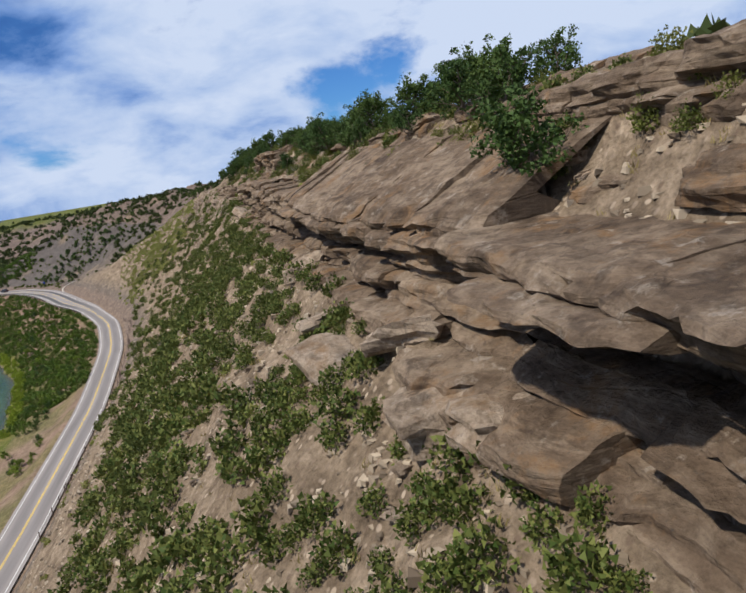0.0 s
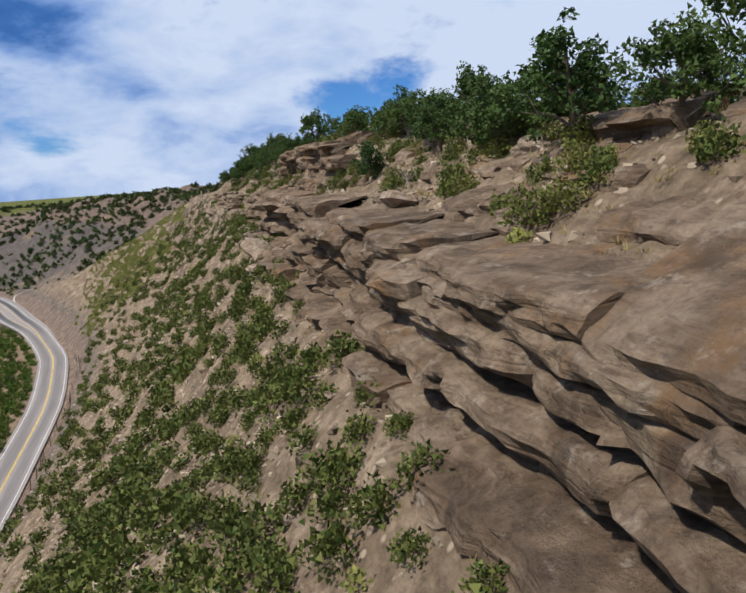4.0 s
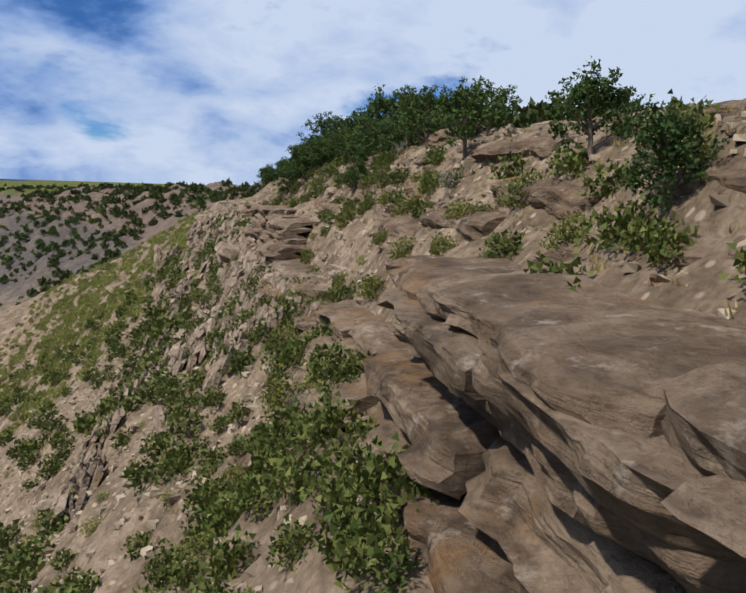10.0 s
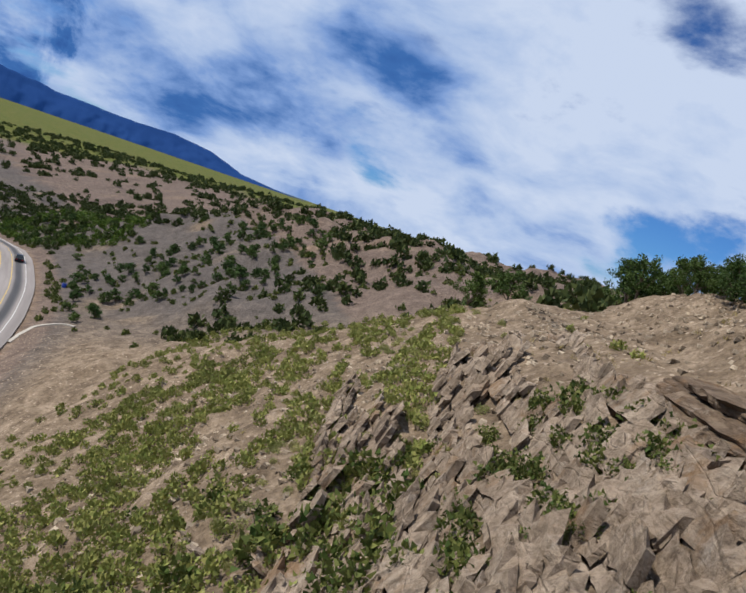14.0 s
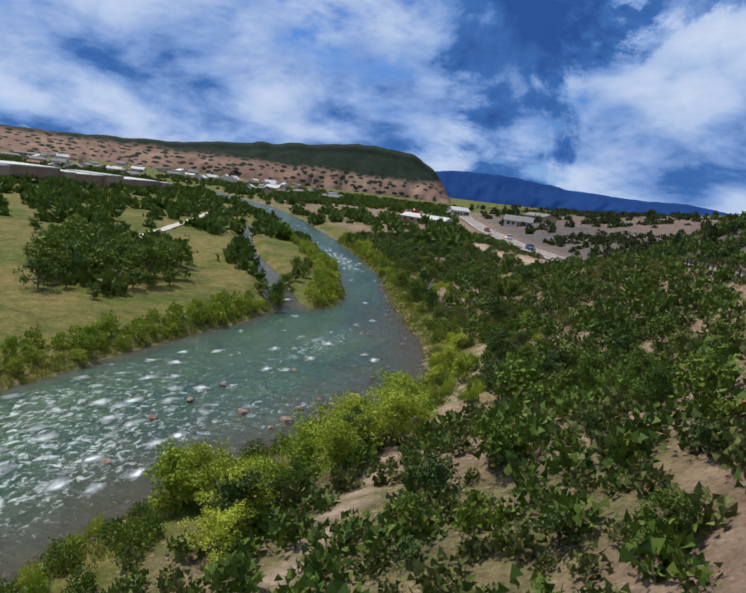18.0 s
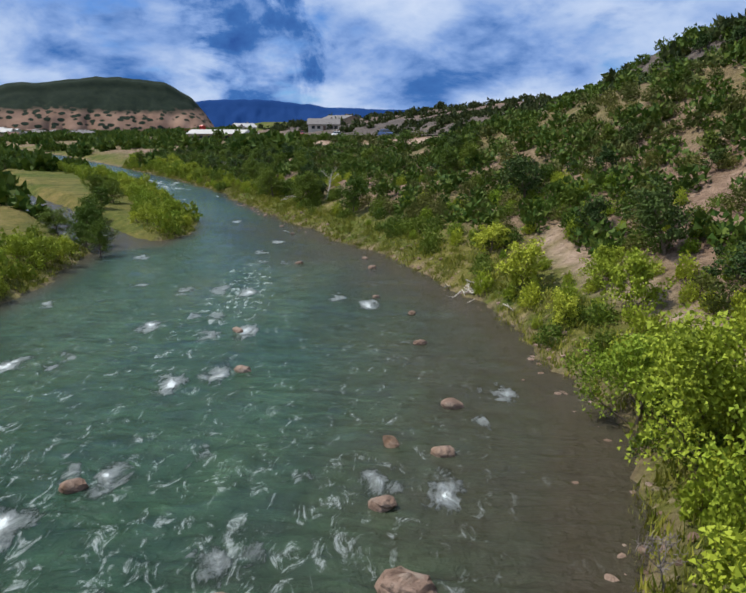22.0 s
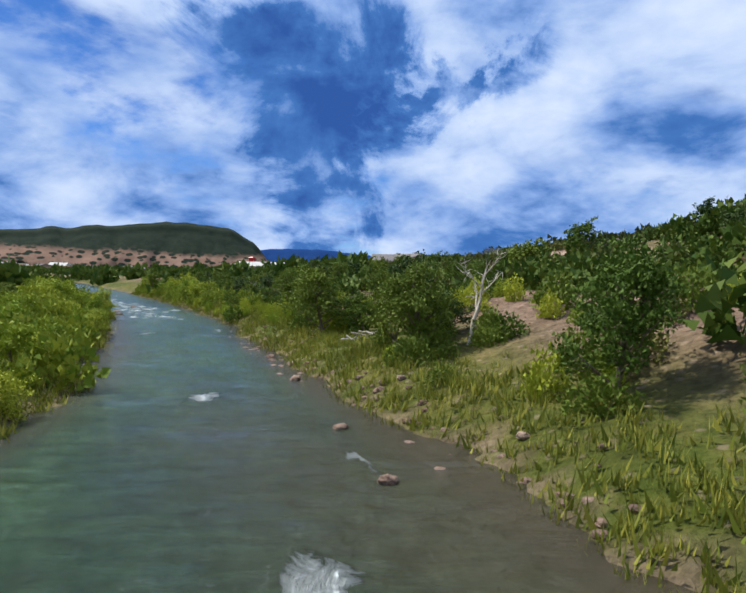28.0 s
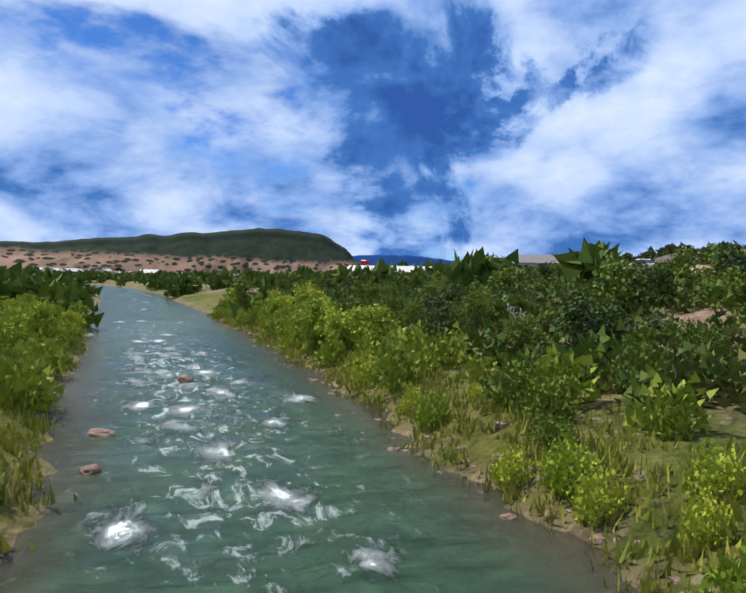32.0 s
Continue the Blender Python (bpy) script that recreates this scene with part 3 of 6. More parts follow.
def height(x, y, parts=False):
    x, y = np.asarray(x, float), np.asarray(y, float)
    dr, s = to_line(x, y, ROAD)
    db, _ = to_line(x, y, BANK_R)
    dl, _ = to_line(x, y, BANK_L)
    ds, sa = to_line(x, y, SIDE)
    db = db + 1.6 * fbm(x / 9, y / 9, 21, 3)
    dl = dl + 1.6 * fbm(x / 9, y / 9, 22, 3)
    rz, rh = road_level(s), road_half(s)
    up = dr - rh - 1.0
    fx, fz, ch = foot(y)
    # steep side below the cliff
    t = np.clip(up / np.maximum(fx - 3.5 - (x - up), 5.0), 0, 1.6)
    ledge = 1.5 * fbm(x / 11, y / 26, 31, 4) + 0.9 * fbm(x / 3.2, y / 7, 32, 3)
    steep = rz + (fz - rz) * np.minimum(t, 1.0) ** 0.94 + ledge * sstep(0.02, 0.2, t) * sstep(1.02, 0.9, t)
    steep += (np.clip(x - fx, 0, 4) / 4) * ch
    tz = np.interp(y, TOP_Y, TOP_Z)
    steep += (tz - fz - ch) * sstep(3.5, 11.5 - 3.5 * sstep(-325, -312, y) * sstep(-255, -275, y), x - fx) + (2.0 + 5.5 * sstep(-300, -200, y)) * (1 - np.exp(-np.maximum(x - fx - 10, 0) / 24))
    steep += 0.5 * fbm(x / 5, y / 5, 33, 3) * sstep(4, 7, x - fx)
    # shale hills past the nose
    rise = (0.24 * np.maximum(up, 0) + 0.34 * np.maximum(up - 18, 0)) * np.interp(y, [-60, 30, 100, 150, 230, 500], [1.0, 0.95, 0.72, 0.56, 0.42, 0.4]) * np.interp(y - 0.5 * (x - 60), [-50, 0, 50, 85, 120], [1.0, 1.3, 1.45, 0.6, 0.5])
    rise = np.minimum(rise, 44 + 8 * fbm(x / 70, y / 70, 45, 2))
    mound = 6.0 * np.abs(fbm(x / 38, y / 38, 41, 4)) + 2.6 * fbm(x / 9, y / 9, 42, 3)
    bad = rz + rise * (1 + 0.2 * fbm(x / 60, y / 60, 43, 2)) + mound * sstep(2, 30, up)
    bad += 9.0 * np.exp(-(((x - 44) / 26) ** 2) - ((y - 84) / 30) ** 2) * sstep(0, 18, up)
    w_bad = sstep(-85, -35, y + 0.35 * (x - 200))
    hill = steep * (1 - w_bad) + bad * w_bad
    crag = np.abs(fbm(x / 2.6 + 0.3 * y / 2.6, y / 4.2, 46, 3))
    hill += (0.25 * fbm(x / 1.6, y / 1.6, 44, 3) + 1.1 * crag * (1 - w_bad)) * sstep(1, 6, up)
    # from road down to the river
    down = np.maximum(-dr - rh - 1.5, 0)
    inland = np.maximum(db, 0)
    f = inland / np.maximum(inland + down, 0.5)
    bench = 1.1 * sstep(0, 2.5, inland) + 1.2 * sstep(3, 14, inland)
    lumps = (1.8 * fbm(x / 16, y / 16, 51, 4) + 0.4 * fbm(x / 3, y / 3, 52, 3)) * sstep(2, 12, inland) * sstep(0, 8, down)
    slope_r = bench + (rz - 0.5 - bench) * (0.3 * f + 0.7 * f**2.2) + lumps
    # left flats and island
    out = np.maximum(-dl, 0)
    flat = 1.0 * sstep(0, 2.5, out) + 0.7 * sstep(3, 25, out) + 2.0 * sstep(30, 160, out) + 0.35 * fbm(x / 12, y / 12, 61, 3)
    chan = sstep(5.5, 2.0, np.abs(ds)) * sstep(215, 190, sa)
    flat = flat * (1 - chan) - 0.7 * chan
    flat = flat + 6.0 * sstep(160, 420, out)
    bed = -0.25 - 1.0 * sstep(0.5, 6, np.minimum(-db, dl))
    z = np.where(dr > rh, hill, np.where(np.abs(dr) <= rh, rz, slope_r))
    edge = sstep(0, 3.5, np.abs(dr) - rh)
    z = np.where(np.abs(dr) > rh, (rz - 0.35) * (1 - edge) + z * edge, rz - 0.35)
    z = np.where(db <= 0, np.where(dl >= 0, bed, flat), z)
    if parts:
        return z, np.sign(dr) * np.maximum(np.abs(dr) - rh, 0), s, db, dl, ds, up, w_bad, x - fx
    return z


BARE = ((29, 23, 8), (22, 9, 4), (31, 6, 4.5), (33.7, 25, 9), (42, 30, 8), (8, 18, 5), (23, 14, 4.5), (52, -27, 3.0), (46, -8, 3.0), (-12, 40, 3.5), (-8.6, 25, 3.5), (27, 36, 8), (-143, 127, 10), (79, -54, 2.2), (-30, 84, 6),
        (40, 82, 9), (-52, 72, 4), (14, 11, 4.5), (18, 16, 6), (12, 6, 3), (5, 14, 3.5), (-3, 20, 2.5), (-47, 62, 3), (-62, 66, 2.5), (12, 31, 6), (9.5, 22, 4.5), (4.6, 46, 5), (-45, 72.5, 4.5), (-55, 68, 3.5))


def bare(x, y):
    """How bare the ground is, 0 to 1, in the open patches above the river and on the paths."""
    b = np.zeros(np.shape(x))
    for cx, cy, r in BARE:
        b = np.maximum(b, sstep(1.15, 0.75, np.hypot(x - cx, y - cy) / r + 0.35 * fbm(x / 4, y / 4, 74, 2)))
    return b


# ---- terrain end ----


def axis_steps(fine0, fine1, step, low, high, grow=1.18):
    v = list(np.arange(fine0, fine1 + step, step))
    s, a = step, fine0
    while a > low:
        s *= grow
        a -= s
        v.insert(0, a)
    s, a = step, v[-1]
    while a < high:
        s *= grow
        a += s
        v.append(a)
    return np.array(v)


def mesh_object(name, verts, faces, mat, parent=None, smooth=False):
    me = bpy.data.meshes.new(name)
    me.from_pydata(verts, [], faces)
    if mat:
        me.materials.append(mat)
    if smooth:
        me.polygons.foreach_set("use_smooth", [True] * len(me.polygons))
    ob = new(name, me)
    if parent:
        ob.parent = parent
    return ob


def grid_faces(nx, ny):
    i = np.arange((nx - 1) * (ny - 1))
    a = (i // (nx - 1)) * nx + i % (nx - 1)
    return np.stack([a, a + 1, a + nx + 1, a + nx], 1)


def big_mesh(name, verts, faces, mat, smooth=True):
    """A large quad mesh from arrays."""
    me = bpy.data.meshes.new(name)
    n, k = faces.shape
    me.vertices.add(len(verts))
    me.vertices.foreach_set("co", np.ascontiguousarray(verts, np.float32).ravel())
    me.loops.add(n * k)
    me.loops.foreach_set("vertex_index", np.ascontiguousarray(faces, np.int32).ravel())
    me.polygons.add(n)
    me.polygons.foreach_set("loop_start", np.arange(0, n * k, k, dtype=np.int32))
    me.polygons.foreach_set("use_smooth", np.full(n, smooth))
    me.update(calc_edges=True)
    me.materials.append(mat)
    return new(name, me)


def set_attr(me, name, values):
    a = me.attributes.new(name, "FLOAT", "POINT")
    a.data.foreach_set("value", np.ascontiguousarray(values, np.float32).ravel())


def joined_steps(parts, low, high):
    """Axis steps with several fine stretches, (from, to, step), that grow outwards."""
    v = np.concatenate([np.arange(a, b, s) for a, b, s in parts])
    left = axis_steps(parts[0][0], parts[0][0], parts[0][2], low, parts[0][0], 1.16)
    right = axis_steps(parts[-1][1], parts[-1][1], parts[-1][2], parts[-1][1], high, 1.16)
    return np.concatenate([left[left < v[0]], v, right[right > v[-1] + 0.1]])


gx = joined_steps(((-130, 184, 1.5), (184, 246, 0.95), (246, 270, 1.5)), -4600, 4600)
gy = joined_steps(((-486, -100, 1.1), (-100, 150, 1.5)), -4600, 4600)
GX, GY = np.meshgrid(gx, gy)
GZ, g_dr, g_s, g_db, g_dl, g_ds, g_up, g_wb, g_cx = height(GX, GY, True)
far = sstep(500, 1500, np.hypot(GX - 50, GY + 50))
GZ = GZ * (1 - far) + far * 6.0
ground = big_mesh("ground", np.stack([GX, GY, GZ], -1).reshape(-1, 3), grid_faces(len(gx), len(gy)), M_GROUND)
tagged(ground, "rocky tan hillside, grey shale slopes and grassy river flats", "ground", kind="structure")


def ground_at(x, y):
    """The ground's height, read off its grid."""
    i = min(max(int(np.searchsorted(gx, x)) - 1, 0), len(gx) - 2)
    j = min(max(int(np.searchsorted(gy, y)) - 1, 0), len(gy) - 2)
    u, v = (x - gx[i]) / (gx[i + 1] - gx[i]), (y - gy[j]) / (gy[j + 1] - gy[j])
    return float((GZ[j, i] * (1 - u) + GZ[j, i + 1] * u) * (1 - v) + (GZ[j + 1, i] * (1 - u) + GZ[j + 1, i + 1] * u) * v)


left_side = ((g_db <= 0) & (g_dl < 0)) | (far > 0.05)
right_low = (g_db > 0) & (g_dr < 0)
n_mid = fbm(GX / 14, GY / 14, 71, 3)
set_attr(ground.data, "grey", np.clip((g_up > 0) * (g_wb * sstep(-0.8, -0.15, n_mid) + (1 - g_wb) * sstep(14, 4, g_up) * 0.8), 0, 1))
set_attr(ground.data, "grass", np.clip(left_side * 1.0 + (g_db > -1.5) * right_low * sstep(11, 4, g_db) * 1.0 + right_low * 0.6 * sstep(-0.3, 0.3, n_mid), 0, 1))
set_attr(ground.data, "straw", np.clip(left_side * sstep(-8, -22, g_dl) * sstep(-0.25, 0.15, n_mid) * 0.85, 0, 1))
TRAIL = np.array([(86, -72), (79.8, -57.8), (75, -50.5), (66, -36), (59, -27), (49, -12.6), (42, -3)], float)
TRACK = np.array([(60, 34), (51, 33), (25, 48), (-40, 93), (-96, 128), (-150, 160)], float)
WALKWAY = np.array([(-60, -34), (-89, -15), (-150, 24), (-216, 64), (-240, 80)], float)
n_path = 0.7 * fbm(GX / 5, GY / 5, 73, 2)
trod = np.maximum(sstep(1.1, 0.4, np.abs(to_line(GX, GY, TRAIL)[0]) + n_path * 0.4), sstep(2.6, 1.4, np.abs(to_line(GX, GY, TRACK)[0]) + n_path))
set_attr(ground.data, "path", trod)
set_attr(ground.data, "pink", np.clip(right_low * 0.75 + (np.abs(g_dr) < 6) * 0.4 + (g_up > 60) * g_wb * 0.4, 0, 1))
set_attr(ground.data, "stony", np.clip((g_up > 0) * (1 - g_wb) * 0.9 + right_low * 0.35, 0, 1))


# ---- river ----
wx = axis_steps(-110, 110, 0.8, -720, 150, 1.1)
wy = axis_steps(-120, 90, 0.8, -525, 330, 1.1)
WX, WY = np.meshgrid(wx, wy)
w_db, _ = to_line(WX, WY, BANK_R)
w_dm, w_s = to_line(WX, WY, MID)
w_dl, _ = to_line(WX, WY, BANK_L)
depth = np.minimum(-w_db, w_dl)
rap = 0.16 * fbm(w_s / 26, WX * 0 + 1.7, 81, 2) + 0.10 * fbm(WX / 10, WY / 10, 82, 3)
rapid = 0.07 + 0.4 * rap + 0.9 * np.exp(-(((w_s - 462) / 34) ** 2)) + 0.62 * np.exp(-(((w_s - 519) / 12) ** 2) - ((w_dm + 0.5) / 2.6) ** 2) + 0.16 * np.exp(-(((w_s - 524) / 20) ** 2)) + 1.5 * np.exp(-(((w_s - 630) / 20) ** 2)) + 0.5 * np.exp(-(((w_s - 665) / 24) ** 2))
rapid = np.clip(rapid, 0, 1) * (0.25 + 0.75 * sstep(1, 6, depth)) * (0.55 + 0.45 * sstep(3, 10, -w_db))
WZ = 0.09 * fbm(WX / 1.9, WY / 1.9, 83, 3) + 0.30 * rapid * fbm(WX / 2.2, WY / 2.2, 84, 2)
faces = grid_faces(len(wx), len(wy))
near = ((w_db < 4) & (w_dl > -6)) | (np.abs(to_line(WX, WY, SIDE)[0]) < 8)
keep = near.ravel()[faces].any(1)
river = big_mesh("water", np.stack([WX, WY, WZ], -1).reshape(-1, 3), faces[keep], M_WATER)
tagged(river, "fast green mountain river with white rapids", "river", kind="structure")
set_attr(river.data, "shallow", np.clip(sstep(3.0, 0.0, depth) * 0.85 + 0.75 * sstep(15, 3, -w_db + 4 * fbm(WX / 9, WY / 9, 85, 3)) * sstep(575, 540, w_s) * sstep(400, 440, w_s), 0, 0.9))
set_attr(river.data, "rapid", rapid)
uvl = river.data.uv_layers.new(name="UVMap")
flow = np.stack([-w_dm, w_s], -1).reshape(-1, 2)[faces[keep].ravel()]
uvl.data.foreach_set("uv", np.ascontiguousarray(flow, np.float32).ravel())

# ---- road ----
rc, rs = smooth_line(ROAD, 2.0, 2)
tang = np.gradient(rc, axis=0)
tang /= np.linalg.norm(tang, axis=1, keepdims=True)
norm = np.stack([tang[:, 1], -tang[:, 0]], 1)
_, road_s = to_line(rc[:, 0], rc[:, 1], ROAD)
half = road_half(road_s)


def ribbon(name, lo, hi, mat, lift, cols=2, mask=None, parent=None):
    """A strip along the road between two offsets (right is positive)."""
    u = np.linspace(0, 1, cols)
    off = lo[:, None] * (1 - u) + hi[:, None] * u
    p = rc[:, None, :] + norm[:, None, :] * off[..., None]
    z = (road_level(road_s) + lift)[:, None] + 0 * off
    v = np.concatenate([p, z[..., None]], 2).reshape(-1, 3)
    f = grid_faces(cols, len(rc))[:, ::-1]
    if mask is not None:
        f = f[mask[np.arange(len(f)) // (cols - 1)]]
    ob = big_mesh(name, v, f, mat)
    if parent:
        ob.parent = parent
    return ob, off, v, f


road, r_off, r_v, r_f = ribbon("road", -half, half, M_ROAD, 0.02, 29)
tagged(road, "curving two-lane asphalt highway with worn wheel tracks", "road", kind="structure")
widen = sstep(385, 450, road_s) * sstep(640, 590, road_s)
lane_c = 1.9 + 1.5 * widen
lane = sstep(1.5, 0.5, np.abs(np.abs(r_off) - lane_c[:, None])) * (0.4 + 0.6 * widen)[:, None]
set_attr(road.data, "lane", lane)
uvl = road.data.uv_layers.new(name="UVMap")
uvv = np.stack([r_off, np.broadcast_to(road_s[:, None], r_off.shape)], -1).reshape(-1, 2)
uvl.data.foreach_set("uv", np.ascontiguousarray(uvv[r_f.ravel()], np.float32).ravel())
edge_l = lane_c + 1.9
for nm, c, w, mat in (("edge_line", -edge_l, 0.075, M_WHITE), ("edge_line", edge_l, 0.075, M_WHITE),
                      ("centre_line", -0.14 - 1.45 * widen, 0.07, M_YELLOW), ("centre_line", 0.14 + 1.45 * widen, 0.07, M_YELLOW)):
    ribbon(nm, c - w, c + w, mat, 0.03, 2, None, road)


# ---- builders ----
rng = np.random.default_rng(7)


def empty(name, loc, rz=0.0, scale=1.0):
    ob = new(name)
    ob.empty_display_size = 0.3
    ob.matrix_basis = Matrix.Translation(loc) @ pose(0, 0, 0, 0, 0, rz) @ Matrix.Diagonal((scale, scale, scale, 1))
    return ob


def part(name, bm, mat, parent, label=""):
    me = bpy.data.meshes.new(name)
    bm.to_mesh(me)
    bm.free()
    me.materials.append(mat)
    ob = new(name, me)
    ob.parent = parent
    if label:
        tagged(ob, label)
    return ob


def raw_mesh(name, verts, faces, mat, smooth=False):
    me = bpy.data.meshes.new(name)
    me.from_pydata([tuple(v) for v in verts], [], [tuple(f) for f in faces])
    me.materials.append(mat)
    if smooth:
        me.polygons.foreach_set("use_smooth", [True] * len(me.polygons))
    return me


def tri_cloud(centers, size, r, slim=0.45):
    """One small randomly turned leaf (a triangle) about each centre."""
    n = len(centers)
    a = r.normal(size=(n, 3))
    a /= np.linalg.norm(a, axis=1, keepdims=True)
    b = np.cross(a, r.normal(size=(n, 3)))
    b /= np.linalg.norm(b, axis=1, keepdims=True) + 1e-9
    s = size * r.uniform(0.6, 1.3, (n, 1))
    v = np.stack([centers - b * s * slim, centers + b * s * slim, centers + a * s], 1).reshape(-1, 3)
    return v, np.arange(3 * n).reshape(-1, 3)


def tube(points, radii, sides=6):
    v, f = [], []
    for k, (p, rad) in enumerate(zip(points, radii)):
        d = (points[min(k + 1, len(points) - 1)] - points[max(k - 1, 0)])
        d = d / (np.linalg.norm(d) + 1e-9)
        u = np.cross(d, (0.3, 0.9, 0.31))
        u /= np.linalg.norm(u)
        w = np.cross(d, u)
        for i in range(sides):
            a = 2 * math.pi * i / sides
            v.append(p + rad * (math.cos(a) * u + math.sin(a) * w))
        if k:
            o = (k - 1) * sides
            for i in range(sides):
                j = (i + 1) % sides
                f.append((o + i, o + j, o + sides + j, o + sides + i))
    return v, f


def limbs(height_, spread, count, r, trunk_r, first=0.25, wander=0.12, droop=0.0):
    """Trunk and limbs as one mesh; also the places of the limbs' tips."""
    verts, faces, tips = [], [], []

    def add(pts, rad):
        v, f = tube(pts, rad, 4 if count < 9 else 5)
        o = len(verts)
        verts.extend(v)
        faces.extend(tuple(i + o for i in q) for q in f)

    n = 6
    lean = r.normal(0, wander, 2)
    trunk = np.array([(lean[0] * k / n * height_ + r.normal(0, wander * 0.3) * height_ * 0.2, lean[1] * k / n * height_ + r.normal(0, wander * 0.3) * height_ * 0.2,
                       height_ * 0.88 * k / n) for k in range(n + 1)])
    trunk[0] = (0, 0, -0.3)
    add(trunk, np.linspace(trunk_r, trunk_r * 0.25, n + 1))
    tips.append(trunk[-1])
    for k in range(count):
        u = first + (0.97 - first) * (k + r.uniform(0, 0.8)) / count
        base = np.array([np.interp(u, np.linspace(0, 1, n + 1), trunk[:, i]) for i in range(3)])
        az = k * 2.4 + r.uniform(-0.5, 0.5)
        ln = spread * (1.15 - 0.75 * u) * r.uniform(0.7, 1.15)
        way = np.array([math.cos(az), math.sin(az), 0.45 + 0.5 * u - droop])
        pts = [base + way * ln * q + np.array([0, 0, 0.25 * ln * q * q]) + r.normal(0, 0.06 * ln, 3) * q for q in (0, 0.4, 0.75, 1.0)]
        add(np.array(pts), np.linspace(trunk_r * (0.5 - 0.25 * u), trunk_r * 0.07, 4))
        tips += [pts[1] * 0.3 + pts[2] * 0.7, pts[3]]
        for _ in range(2):
            e = pts[2] + r.normal(0, 0.3 * ln, 3) * np.array([1, 1, 0.6])
            add(np.array([pts[1], (pts[1] + e) / 2 + r.normal(0, 0.04, 3), e]), np.array([trunk_r * 0.14, trunk_r * 0.09, trunk_r * 0.03]))
            tips.append(e)
    return np.array(verts), faces, np.array(tips)


def crown_mesh(name, tips, clump, per, leaf, mat, r, flat=0.75):
    c = np.repeat(tips, per, axis=0)
    off = r.normal(size=c.shape)
    off /= np.linalg.norm(off, axis=1, keepdims=True)
    rad = clump * r.uniform(0.35, 1.0, (len(c), 1)) * np.repeat(r.uniform(0.7, 1.25, (len(tips), 1)), per, axis=0)
    v, f = tri_cloud(c + off * rad * np.array([1, 1, flat]), leaf, r)
    return raw_mesh(name, v, f, mat)


def make_tree(name, height_, spread, count, seed, mat, clump, per, leaf, trunk_r, label, category, first=0.25, wander=0.1, droop=0.0, extra=0):
    r = np.random.default_rng(seed)
    v, f, tips = limbs(height_, spread, count, r, trunk_r, first, wander, droop)
    if extra:
        q = tips[r.integers(0, len(tips), extra)] + r.normal(0, clump * 0.8, (extra, 3)) * np.array([1, 1, 0.7])
        tips = np.concatenate([tips, q])
    root = empty(name, (0, 0, 0))
    for nm, me in (("trunk", raw_mesh("trunk", v, f, M_BARK, True)), ("crown", crown_mesh("crown", tips, clump, per, leaf, mat, r))):
        ob = new(nm, me)
        ob.parent = root
    tagged(root, label, category)
    return root


def make_dead(name, height_, spread, count, seed, mat, label, trunk_r=0.16):
    r = np.random.default_rng(seed)
    v, f, tips = limbs(height_, spread, count, r, trunk_r, 0.38, 0.2)
    root = empty(name, (0, 0, 0))
    ob = new("trunk", raw_mesh("trunk", v, f, mat, True))
    ob.parent = root
    tv, tf = [], []
    for t in tips:
        for _ in range(3):
            e = t + r.normal(0, spread * 0.13, 3) + np.array([0, 0, spread * 0.08])
            a, b = tube(np.array([t, (t + e) / 2 + r.normal(0, 0.03, 3), e]), np.array([0.025, 0.018, 0.006]), 4)
            o = len(tv)
            tv.extend(a)
            tf.extend(tuple(i + o for i in q) for q in b)
    ob = new("branchwork", raw_mesh("branchwork", tv, tf, mat))
    ob.parent = root
    tagged(root, label, "dead tree")
    return root


def shrub_mesh(w, h, seed, count, leaf, up=0.4):
    """Leaves on an uneven dome with a few stems, all triangles."""
    r = np.random.default_rng(seed)
    d = r.normal(size=(count, 3))
    d /= np.linalg.norm(d, axis=1, keepdims=True)
    d[:, 2] = np.abs(d[:, 2]) * 1.05 - 0.05
    bumps = r.normal(size=(9, 3))
    bumps /= np.linalg.norm(bumps, axis=1, keepdims=True)
    bumps[:, 2] = np.abs(bumps[:, 2])
    swell = np.max(d @ bumps.T, axis=1)
    rad = (0.58 + 0.42 * sstep(0.55, 0.98, swell)) * r.uniform(0.05, 1.0, count) ** 0.38 * (1 + 0.1 * r.normal(size=count))
    p = d * rad[:, None] * np.array([w * 0.55, w * 0.55, h])
    p[:, 2] = np.maximum(p[:, 2], 0.03)
    a = r.normal(size=(count, 3)) * 0.8 + d + np.array([0, 0, up * 2])
    a /= np.linalg.norm(a, axis=1, keepdims=True)
    b = np.cross(a, r.normal(size=(count, 3)))
    b /= np.linalg.norm(b, axis=1, keepdims=True) + 1e-9
    s = leaf * r.uniform(0.7, 1.4, (count, 1))
    v = np.stack([p - b * s * 0.55, p + b * s * 0.55, p + a * s * 1.0], 1).reshape(-1, 3)
    stem = []
    for k in range(7):
        e = d[k] * np.array([w * 0.45, w * 0.45, h * 0.8])
        side = np.array([-e[1], e[0], 0.0]) / (np.hypot(e[0], e[1]) + 1e-6) * 0.035 * w / 2
        stem += [-side, side, e]
    v = np.concatenate([v, np.array(stem)])
    return v, np.arange(len(v)).reshape(-1, 3)


